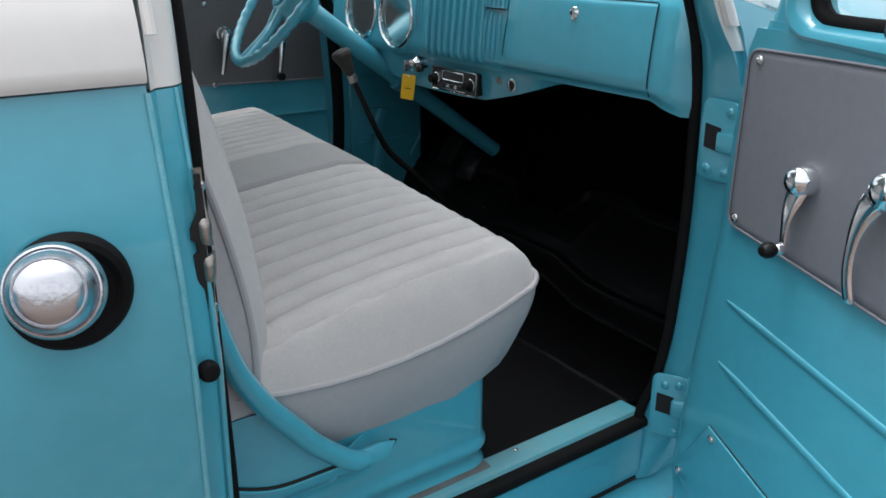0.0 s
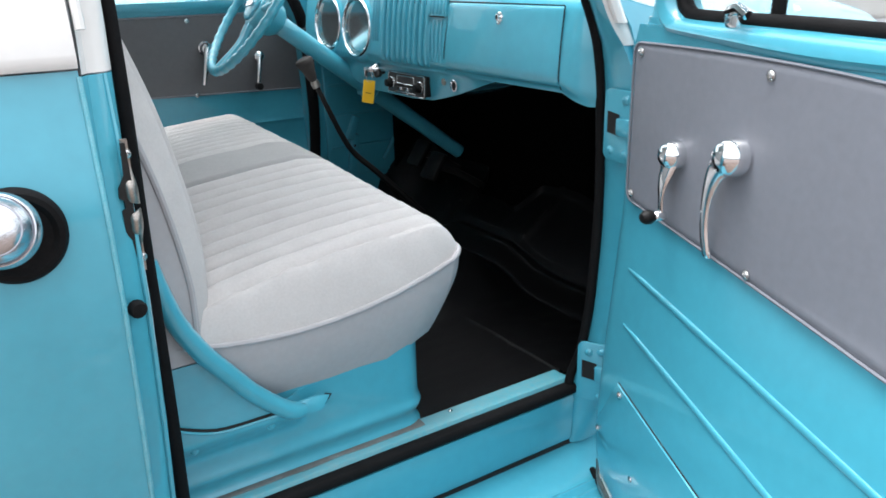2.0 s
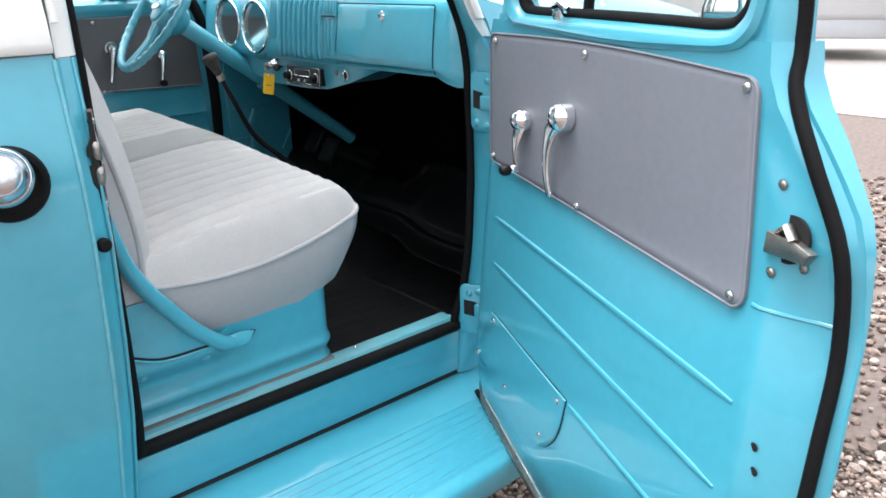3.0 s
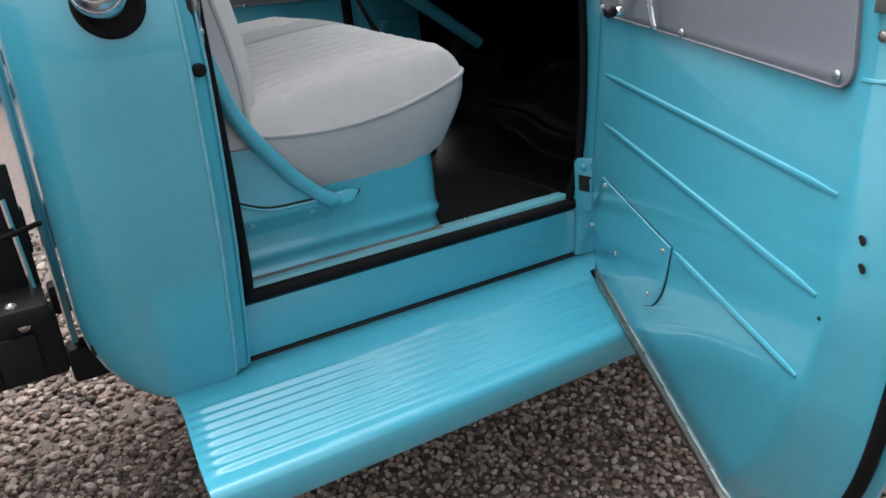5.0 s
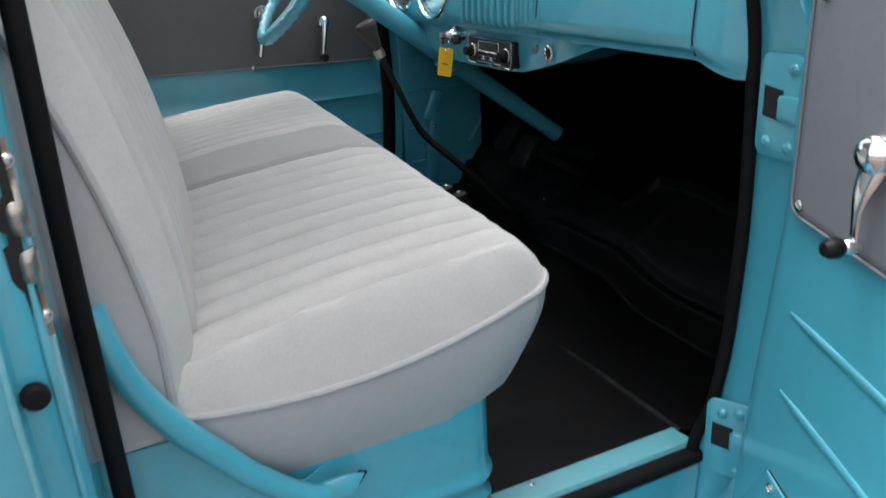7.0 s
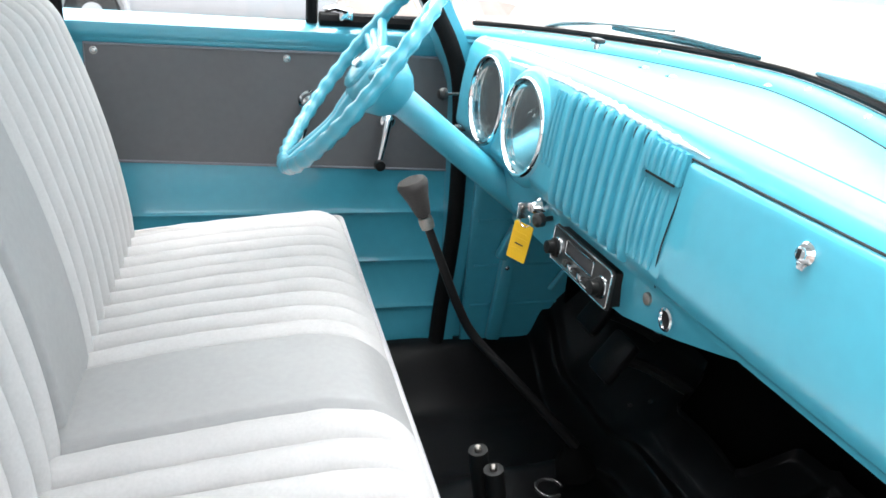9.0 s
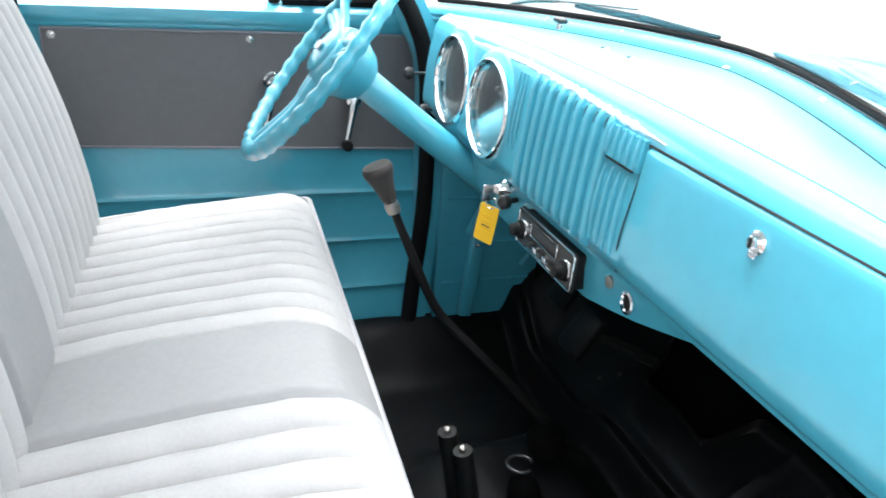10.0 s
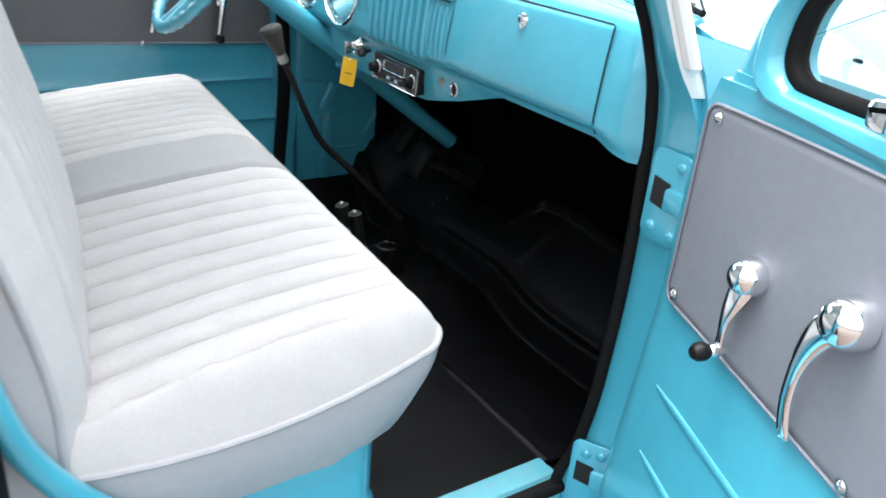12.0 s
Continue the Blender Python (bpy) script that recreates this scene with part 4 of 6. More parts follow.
def dashboard():
    t = thing("dashboard", (0.95, YC, 1.24), "turquoise painted steel dashboard with ribbed middle and round gauges", "dashboard")
    ys = lin(0.124, 1.438, 170)
    zs = [1.232, 1.236, 1.242] + lin(1.25, 1.395, 20) + [1.405, 1.412, 1.418, 1.4235, 1.428, 1.4305, 1.4318]
    f = lambda y, z: V(dash_x(y, z), y, z - 0.048 * (y - YC) ** 2 * smooth(1.31, 1.43, z) - 0.022 * min(1, max(0, (0.206 - y) / 0.06)) * smooth(1.30, 1.232, z))
    bm = shell(table(f, ys, zs), table(lambda y, z: f(y, z) + V(0.02, 0, -0.004 if z > 1.42 else 0), ys, zs))
    gauges = ((1.043, 1.321), (1.221, 1.326))
    bmesh.ops.delete(bm, geom=[q for q in bm.faces if any(math.hypot(q.calc_center_median().y - y, q.calc_center_median().z - z) < 0.067 for y, z in gauges)], context="FACES")
    part("dash_face", bm, TEAL, t)
    tp = lambda y, k: f(y, 1.4318).lerp(V(max(ws_x(y), dash_x(y, 1.4318) + 0.006), y, ws_z(y)), k) + V(-0.001 * (1 - k), 0, 0.0004 + 0.003 * math.sin(k * math.pi))
    part("dash_top", shell(table(tp, ys, lin(0, 1, 10)), table(lambda y, k: tp(y, k) - V(0, 0, 0.008), ys, lin(0, 1, 10))), TEAL_SATIN, t)
    # glove box door
    gy, gz = lin(0.2085, 0.600, 24), [1.243, 1.2455, 1.25, 1.27, 1.31, 1.35, 1.38, 1.388, 1.392, 1.394]
    bend = {1.243: 0.003, 1.2455: 0.0008, 1.392: 0.0008, 1.394: 0.003}
    g = lambda y, z: V(dash_x(y, z) - 0.004 + bend.get(z, 0) + (0.002 if y in (gy[0], gy[-1]) else 0), y, z)
    part("gap", tube([V(dash_x(y, 1.3965) - 0.0006, y, 1.3965) for y in lin(0.21, 0.60, 12)], 0.0013, 6), HOLE_SHADE, t)
    door = part("glove_box_door", shell(table(g, gy, gz), table(lambda y, z: V(dash_x(y, z) + 0.002, y, z), gy, gz)), TEAL, t)
    part("gap", tube([V(dash_x(0.206, z) - 0.002, 0.206, z) for z in lin(1.238, 1.396, 8)], 0.0012, 6), HOLE_SHADE, t)
    part("gap", tube([tp(y, 1.0) + V(-0.001, 0, 0.0) for y in lin(0.15, 1.42, 60)], 0.0013, 6), HOLE_SHADE, t)
    part("gap", tube(spline([V(dash_x(0.6, 1.24) - 0.001, 0.612, 1.240), V(dash_x(0.6, 1.28) - 0.001, 0.609, 1.28), V(dash_x(0.6, 1.34) - 0.001, 0.603, 1.34), V(dash_x(0.6, 1.395) - 0.001, 0.598, 1.395)], 5), 0.0010, 6), HOLE_SHADE, t)
    lk = axes(V(dash_x(0.407, 1.369) - 0.004, 0.402, 1.369), (-1, 0, 0.08)) @ Matrix.Diagonal((0.88, 0.88, 0.9, 1))
    part("lock_plate", lathe([(0.0125, 0), (0.0125, 0.002), (0.0100, 0.004), (0.0070, 0.004), (0.0070, 0.009), (0.005, 0.010), (0, 0.010)], lk, 24), CHROME, door, "chrome glove box lock")
    part("lock_tab", slab([(-0.006, -0.011), (0.006, -0.011), (0.004, -0.017), (-0.004, -0.017)], axes(V(dash_x(0.407, 1.369) - 0.005, 0.402, 1.371), (-1, 0, 0.08), (0, -1, 0)), 0.003), CHROME, door)
    part("key_slot", rbox((0.003, 0.010, 0.002), lk @ Matrix.Translation((0, 0, 0.0105)), 0), HOLE_SHADE, door)
    # paint scuffed pale along the rolled edge
    def scuff(y, k):
        mid = interp(y, [0.575, 0.69, 0.83, 0.98, 1.2], [1.406, 1.408, 1.413, 1.414, 1.410])
        w = 0.0042 * smooth(0.575, 0.66, y) * smooth(1.20, 1.0, y) + 0.0008
        w *= 0.55 + 0.9 * abs(noise.noise(V(y * 46, k * 3, 1))) + 0.5 * max(0, noise.noise(V(y * 150, k * 5, 3)))
        return f(y, mid + w * (2 * k - 1)) + V(-0.0011 * math.sin(k * math.pi) - 0.0004, 0, 0.0006)
    sy = lin(0.575, 1.20, 160)
    part("scuffed_edge", shell(table(scuff, sy, lin(0, 1, 5)), table(lambda y, k: scuff(y, k) + V(0.003, 0, -0.002), sy, lin(0, 1, 5))), PRIMER, t, "ragged pale scuffs along the rolled dashboard edge")
    for y in (0.949, 0.873):
        part("screw_hole", lathe([(0.0045, 0), (0.004, 0.0012), (0, 0.0012)], axes(V(1.012, y, tp(y, 0.5).z), (0, 0, 1)), 12), HOLE_SHADE, t)
    # low ribs, open slots at the top of the grooves between them
    for k in range(9):
        y = 0.893 - 0.0265 * k
        zz = [1.244, 1.250] + lin(1.262, 1.388, 6) + [1.397, 1.403, 1.407]
        part("rib", tube([V(dash_x(y, z) + 0.0005, y, z) for z in zz], [0.004, 0.0095] + [0.0112] * 6 + [0.0105, 0.0085, 0.004], 14, flat=0.40, up=(0, 1, 0)), TEAL, t)
    for k in range(8):
        y = 0.893 - 0.0265 * (k + 0.5)
        part("slot", tube([V(dash_x(y, z) - 0.0008, y, z) for z in lin(1.384, 1.402, 4)], [0.0012, 0.0026, 0.0026, 0.0012], 6), HOLE_SHADE, t)
    part("ashtray_face", shell([[V(dash_x(y, z) - 0.0055, y, z) for z in lin(1.364, 1.400, 4)] for y in lin(0.679, 0.603, 6)], [[V(dash_x(y, z) + 0.001, y, z) for z in lin(1.364, 1.400, 4)] for y in lin(0.679, 0.603, 6)]), TEAL, t)
    for k in range(5):
        y = 0.671 - 0.015 * k
        part("ashtray_rib", tube([V(dash_x(y, z) - 0.0055, y, z) for z in lin(1.366, 1.402, 5)], [0.003, 0.0050, 0.0058, 0.0050, 0.003], 8, flat=0.45, up=(0, 1, 0)), TEAL, t)
    for k in range(4):
        y = 0.668 - 0.0165 * k + 0.004
        part("rib", tube([V(dash_x(y, z) + 0.0002, y, z) for z in lin(1.258, 1.354, 6)], [0.003, 0.006, 0.0072, 0.0072, 0.006, 0.003], 8, flat=0.35, up=(0, 1, 0)), TEAL, t)
    for k in range(3):
        y = 0.952 - 0.013 * k
        part("rib", tube([V(dash_x(y, z) - 0.0002, y, z) for z in lin(1.29, 1.40, 5)], [0.002, 0.0048, 0.0052, 0.0048, 0.002], 8, flat=0.4, up=(0, 1, 0)), TEAL, t)
    part("ashtray_slit", tube([V(dash_x(y, 1.362) - 0.004, y, 1.362) for y in lin(0.672, 0.612, 4)], 0.0016, 6), HOLE_SHADE, t)
    # the two round gauges
    for y, z in gauges:
        m = axes(V(dash_x(y, z) - 0.002, y, z), Vector((-1, -0.02, 0.05)), (0, -1, 0))
        ga = part("gauge_bezel", lathe([(0.079, -0.006), (0.0805, 0.001), (0.0795, 0.005), (0.0770, 0.0072), (0.0745, 0.0062), (0.0725, 0.001), (0.0718, -0.030)], m, 96), CHROME, t, "chrome ringed round gauge")
        part("pod", lathe([(0.096, -0.012), (0.090, -0.002), (0.084, 0.0015), (0.0805, 0.0025), (0.0790, 0.0015), (0.0790, -0.015)], m, 64), TEAL, t)
        m = m @ Matrix.Translation((0, 0, -0.012)) @ Matrix.Diagonal((1.148, 1.148, 1, 1))
        part("dial_cone", lathe([(0.0622, -0.0155), (0.0622, 0.009), (0.060, 0.008), (0.054, -0.002), (0.050, -0.006), (0.0495, -0.0125)], m, 64), CHROME, ga)
        part("dial_glass", lathe([(0.0625, 0.012), (0.0625, 0.0132), (0.045, 0.0136), (0.02, 0.0138), (0, 0.0138)], m, 48), GLASS, ga, shadow=False)
        part("dial", lathe([(0.0492, -0.012), (0.0492, -0.0095), (0, -0.0095)], m, 40), DIAL, ga)
        bm = bmesh.new()
        for k in range(22):
            a = radians(-40 + 260 * k / 21)
            rbox((0.0016, 0.008 if k % 3 else 0.012, 0.001), m @ Matrix.Rotation(a, 4, "Z") @ Matrix.Translation((0, 0.038, -0.0088)), 0, bm=bm)
        part("dial_marks", bm, DIAL_MARK, ga)
        part("needle", rbox((0.0018, 0.046, 0.001), m @ Matrix.Rotation(radians(70 if y > 1.1 else -50), 4, "Z") @ Matrix.Translation((0, 0.016, -0.0065)), 0), DIAL_MARK, ga)
        part("dial_cap", lathe([(0.024, -0.011), (0.022, -0.005), (0.014, 0.001), (0, 0.003)], m, 24), CHROME, ga)
    # valance under the middle with a plug hole and a stud
    out = [(0.40, 1.240), (0.47, 1.222), (0.53, 1.203), (0.585, 1.186), (0.64, 1.172), (0.70, 1.158), (0.80, 1.152), (1.00, 1.152), (1.10, 1.165), (1.20, 1.20), (1.25, 1.240)]
    part("valance", shell([[V(0.886 + 0.012 * smooth(1.24, 1.16, z), y, 1.24) for y, z in out], [V(0.896, y, (z + 1.24) / 2) for y, z in out], [V(0.900, y, z) for y, z in out]], [[V(0.904, y, 1.24) for y, z in out], [V(0.904, y, (z + 1.24) / 2) for y, z in out], [V(0.904, y, z) for y, z in out]]), TEAL, t)
    part("valance_shelf", shell([[V(0.900, y, z + 0.004) for y, z in out], [V(1.02, y, z + 0.004) for y, z in out]], [[V(0.900, y, z) for y, z in out], [V(1.02, y, z) for y, z in out]]), TEAL, t)
    part("plug_ring", lathe([(0.0135, 0), (0.0145, 0.004), (0.011, 0.005), (0.0095, 0.001)], axes(V(0.8955, 0.598, 1.205), (-1, 0, 0)), 20), CHROME, t)
    part("plug_hole", lathe([(0.0094, 0.0014), (0.0094, 0.0024), (0, 0.0024)], axes(V(0.8955, 0.598, 1.205), (-1, 0, 0)), 16), HOLE_SHADE, t)
    part("stud", lathe([(0.0085, 0), (0.008, 0.003), (0.004, 0.004), (0, 0.004)], axes(V(0.896, 0.645, 1.209), (-1, 0, 0)), 14), STEEL, t)
    # knobs
    for p, r in (((0.855, 1.40, 1.30), 0.012), ((0.868, 1.33, 1.245), 0.011)):
        part("dash_knob", lathe([(0.003, -0.03), (0.003, 0), (r, 0.002), (r * 1.1, 0.010), (r * 0.7, 0.017), (0, 0.018)], axes(V(*p), (-1, -0.2, 0)), 16), BLACK_METAL, t, "small black pull knob")
    part("ignition_switch", lathe([(0.016, -0.006), (0.016, 0.004), (0.012, 0.008), (0.008, 0.016), (0, 0.017)], axes(V(0.888, 0.965, 1.214), (-1, -0.1, 0)), 20), CHROME, t)
    part("key", rbox((0.022, 0.003, 0.026), Matrix.Translation((0.862, 0.968, 1.208)), 0.001), SCREW, t)
    part("choke_knob", lathe([(0.004, -0.02), (0.004, 0.012), (0.011, 0.014), (0.011, 0.024), (0.006, 0.028), (0, 0.028)], axes(V(0.890, 0.935, 1.206), (-1, -0.3, 0)), 16), BLACK_METAL, t)
    # on top: a cranked latch and loose screws
    part("vent_latch", rbox((0.016, 0.026, 0.008), Matrix.Translation((0.979, 1.034, 1.462)), 0.003), BLACK_METAL, t)
    part("vent_latch_base", lathe([(0.006, 0), (0.005, 0.010), (0, 0.011)], axes(V(0.979, 1.034, 1.449), (0, 0, 1)), 16), CHROME, t)
    for x, y in ((0.966, 0.86), (0.968, 0.794), (1.06, 0.725)):
        screw(t, V(x, y, 1.4495 + 0.05 * (x - 0.95)), (-0.1, 0, 1), size=0.6)
    r = thing("car_radio", (0.9, 0.795, 1.16), "black car radio with chrome trim under the dashboard", "radio")
    m = axes(V(0.886, 0.795, 1.190), (-1, 0, 0.04), (0, -1, 0))
    part("radio_case", rbox((0.172, 0.050, 0.11), m @ Matrix.Translation((0, 0, -0.05)), 0.004), MATT_BLACK, r)
    part("face_frame", slab(rounded(0.182, 0.056, 0.006), m @ Matrix.Translation((0, 0, 0.004)), 0.004), BLACK_METAL, r, "black radio face with a chrome edge")
    part("face_edge", tube([m @ V(x, y, 0.0085) for x, y in rounded(0.178, 0.052, 0.006)], 0.0012, 6, closed=True), CHROME, r)
    part("tuner_window", rbox((0.080, 0.016, 0.004), m @ Matrix.Translation((0.0, 0.010, 0.008)), 0.001), DIAL, r)
    part("tuner_bezel", tube([m @ V(x, 0.010 + y, 0.010) for x, y in rounded(0.084, 0.020, 0.003)], 0.0011, 6, closed=True), CHROME, r)
    for k in range(5):
        part("button", rbox((0.0125, 0.008, 0.008), m @ Matrix.Translation((-0.032 + 0.016 * k, -0.012, 0.011)), 0.001), CHROME if k in (1, 3) else BLACK_METAL, r)
    for x in (-0.070, 0.070):
        kn = part("radio_knob", lathe([(0.0135, 0), (0.0135, 0.009), (0.0105, 0.011), (0.0095, 0.020), (0, 0.021)], m @ Matrix.Translation((x, -0.002, 0.007)), 18), MATT_BLACK, r)
        part("knob_ring", lathe([(0.0150, 0.0), (0.0150, 0.003), (0.0136, 0.004), (0.0134, 0.0)], m @ Matrix.Translation((x, -0.002, 0.0075)), 18), CHROME, kn)
    part("trim_bar", rbox((0.10, 0.003, 0.003), m @ Matrix.Translation((0.0, -0.021, 0.009)), 0.001), CHROME, r)
    k = thing("key_tag", (0.868, 0.972, 1.12), "yellow paper key tag hanging from the ignition key", "key tag")
    kt = axes(V(0.864, 0.972, 1.154), (-0.85, -0.5, 0.1), (0.5, -0.85, 0)) @ Matrix.Rotation(radians(-5), 4, "Z")
    flip = -1 if (kt @ V(0, 1, 0)).z < kt.translation.z else 1
    part("card", slab(rounded(0.037, 0.062, 0.003), kt, 0.0015, 0), YELLOW, k)
    for j, w in enumerate((0.022, 0.026, 0.016, 0.024)):
        part("text_bar", rbox((w, 0.0022, 0.0006), kt @ Matrix.Translation((0, flip * (0.014 - 0.009 * j), 0.0018)), 0), YELLOW if j != 2 else INK, k)
    part("ring", tube([kt @ V(0.010 * math.cos(a), flip * (0.036 + 0.010 * math.sin(a)), 0.001) for a in lin(0, 6.0, 16)], 0.0012, 6), SCREW, k)


def steering():
    low, c = V(1.262, 1.118, 0.905), V(0.652, 1.192, 1.374)
    a = (c - low).normalized()
    t = thing("steering_wheel", c, "turquoise steering wheel with finger grips and chrome horn emblem", "steering wheel")
    m = axes(c, a, (0, -1, 0))
    R = 0.205
    n = 160
    pts = [m @ V(R * math.cos(q), R * math.sin(q), 0.012) for q in [2 * math.pi * k / n for k in range(n)]]
    part("rim", tube(pts, [0.0125 + 0.0015 * math.sin(k * 2 * math.pi * 40 / n) for k in range(n)], 12, closed=True), TEAL, t)
    part("hub", lathe([(0.030, -0.075), (0.045, -0.060), (0.058, -0.030), (0.060, -0.008), (0.054, 0.004), (0.045, 0.010), (0, 0.012)], m, 32), TEAL, t)
    part("horn_button", lathe([(0.042, 0.010), (0.042, 0.016), (0.034, 0.022), (0.015, 0.026), (0, 0.027)], m, 32), TEAL, t)
    part("emblem", slab([(-0.030, -0.006), (-0.01, -0.010), (0.03, -0.006), (0.034, 0.006), (0.010, 0.010), (-0.026, 0.008)], m @ Matrix.Translation((0, 0, 0.0262)), 0.004), CHROME, t, "chrome horn emblem")
    for ang in (20, 160, 270):
        d = V(math.cos(radians(ang)), math.sin(radians(ang)), 0)
        s = V(-d.y, d.x, 0)
        for o in (-1, 1):
            line = spline([m @ (d * 0.045 + s * (0.016 * o) + V(0, 0, -0.004)), m @ (d * 0.11 + s * (0.013 * o) + V(0, 0, -0.006)), m @ (d * R + s * (0.020 * o) + V(0, 0, 0.011))], 6)
            part("spoke", tube(line, [0.011] * 4 + [0.009] * (len(line) - 4), 10), TEAL, t)
        part("spoke_web", tube([m @ (d * 0.05 + V(0, 0, -0.004)), m @ (d * 0.12 + V(0, 0, -0.005)), m @ (d * 0.19 + V(0, 0, 0.008))], 0.010, 8, flat=0.5), TEAL, t)
    col = thing("steering_column", low, "turquoise painted steering column under the dashboard", "steering column")
    part("column_tube", tube([c - a * 0.06, c - a * 0.40, low], [0.027, 0.025, 0.022], 18), TEAL, col)
    j = axes(c - a * 0.385, a)
    part("clamp", lathe([(0.028, -0.012), (0.034, -0.010), (0.034, 0.010), (0.028, 0.012)], j, 20), TEAL, col)
    part("clamp", lathe([(0.027, -0.046), (0.031, -0.044), (0.031, -0.03), (0.027, -0.028)], j, 20), TEAL, col)


def levers():
    t = thing("gear_lever", (0.98, 0.88, 0.78), "long black bent gear lever with a worn grey knob", "gear lever")
    line = spline([V(0.985, 0.905, 0.800), V(0.925, 0.918, 0.865), V(0.855, 0.938, 0.938), V(0.80, 0.958, 0.995), V(0.770, 0.963, 1.045), V(0.735, 0.969, 1.125), V(0.700, 0.976, 1.208)], 6)
    part("shaft", tube(line, [0.009 - 0.0025 * i / len(line) for i in range(len(line))], 12), MATT_BLACK, t)
    ka = (line[-1] - line[-4]).normalized()
    part("knob", lathe([(0.007, -0.010), (0.011, -0.008), (0.013, 0.0), (0.017, 0.020), (0.023, 0.038), (0.024, 0.044), (0.021, 0.050), (0.012, 0.053), (0, 0.053)], axes(line[-1], ka), 24), KNOB, t, "worn grey tapered rubber knob")
    part("collar", lathe([(0.0105, -0.03), (0.0115, -0.02), (0.0105, -0.012)], axes(line[-1], ka), 14), STEEL, t)
    part("boot", lathe([(0.036, -0.03), (0.032, 0.0), (0.022, 0.010), (0.014, 0.022), (0.010, 0.024)], axes(V(0.985, 0.905, 0.775), (-0.3, 0.1, 1)), 24), FOOTWELL_SHADE, t)
    b = thing("handbrake_lever", (0.78, 0.72, 0.62), "black handbrake lever rising from the floor", "handbrake")
    for p in (V(0.739, 0.742, 0.939), V(0.750, 0.706, 0.932)):
        part("grip", tube([p, p + V(0.03, 0.0, -0.15), p + V(0.06, 0.0, -0.32)], [0.014, 0.016, 0.016], 12), MATT_BLACK, b)
        part("release_button", lathe([(0.005, 0), (0.005, 0.005), (0.003, 0.007), (0, 0.007)], axes(p, (-0.15, 0, 1)), 12), STEEL, b)
    n = thing("floor_boot", (0.915, 0.85, 0.74), "black rubber boot with a chrome ring on the floor hump", "boot")
    part("boot", lathe([(0.030, -0.04), (0.027, -0.02), (0.021, -0.004), (0.015, 0.004), (0.010, 0.007), (0, 0.007)], axes(V(0.915, 0.83, 0.752), (-0.2, 0, 1)), 24), FOOTWELL_SHADE, n)
    part("ring", tube([V(0.915 + 0.022 * math.cos(q), 0.845 + 0.022 * math.sin(q), 0.768) for q in lin(0, 5.2, 16)], 0.0028, 8), BLACK_METAL, n)
    for x, y, z in ((1.10, 1.02, 0.90), (1.16, 1.20, 0.90)):
        pd = thing("pedal", (x + 0.10, y, z - 0.05), "black rubber pedal on a black arm", "pedal", "foot pedals")
        part("pad", rbox((0.02, 0.075, 0.09), pose(x, y, z, 0, 35, 0), 0.008), BLACK_MAT, pd)
        part("arm", tube(spline([V(x + 0.01, y, z), V(x + 0.08, y, z - 0.03), V(x + 0.18, y, z - 0.09)], 5), 0.012, 8), BLACK_METAL, pd)
    for x, y, z in ((1.268, 1.205, 0.786), (1.236, 1.072, 0.757), (1.203, 1.090, 0.740)):
        sc = thing("floor_bolt", (x, y, z - 0.01), "small plated bolt in the floor cover", "bolt", "floor bolts")
        screw(sc, V(x, y, z), (-0.5, -0.3, 0.8), screw_mesh(0.004, 0.003, BLACK_METAL), "head")


# ---- doors ----
DOOR_D = V(math.cos(radians(-105.5)), math.sin(radians(-105.5)), 0)
DOOR_N = V(DOOR_D.y, -DOOR_D.x, 0)
DOOR_P = V(0.867, -0.015, 0)
DZ, DF, DR = [0.40, 0.6, 0.75, 0.9, 1.05, 1.5], [0.04, 0.04, 0.03, 0.015, 0, 0], [0.13, 0.125, 0.108, 0.08, 0.045, 0]
REAR_Z, REAR_U = [0.24, 0.29, 0.34, 0.39, 0.44, 0.52, 0.62, 0.74, 0.85, 1.0, 1.15, 1.25, 1.30, 1.34, 1.40, 1.46, 1.65, 1.86], [0.64, 0.735, 0.80, 0.85, 0.886, 0.923, 0.945, 0.955, 0.951, 0.934, 0.908, 0.838, 0.795, 0.774, 0.766, 0.760, 0.735, 0.70]
FRONT_Z, FRONT_U = [0.40, 0.70, 1.17, 1.34, 1.44, 1.86], [-0.088, -0.068, -0.050, -0.032, 0.008, 0.26]


def at_door(u, z, off=0.0):
    """A point of the open door: u along it from the hinge, z up, off its inner face towards the cab."""
    k = u / 0.75
    v = interp(z, DZ, DF) * (1 - k) + interp(z, DZ, DR) * k + off
    return DOOR_P + DOOR_D * u + DOOR_N * v + V(0, 0, z)


def door_axes(u, z, off=0.0):
    o = at_door(u, z, off)
    du = (at_door(u + 0.01, z, off) - o).normalized()
    dz = (at_door(u, z + 0.01, off) - o).normalized()
    return axes(o, dz.cross(du) if dz.cross(du).dot(DOOR_N) > 0 else du.cross(dz), du)


def bottom_z(u):
    return 0.425 - 0.237 * u


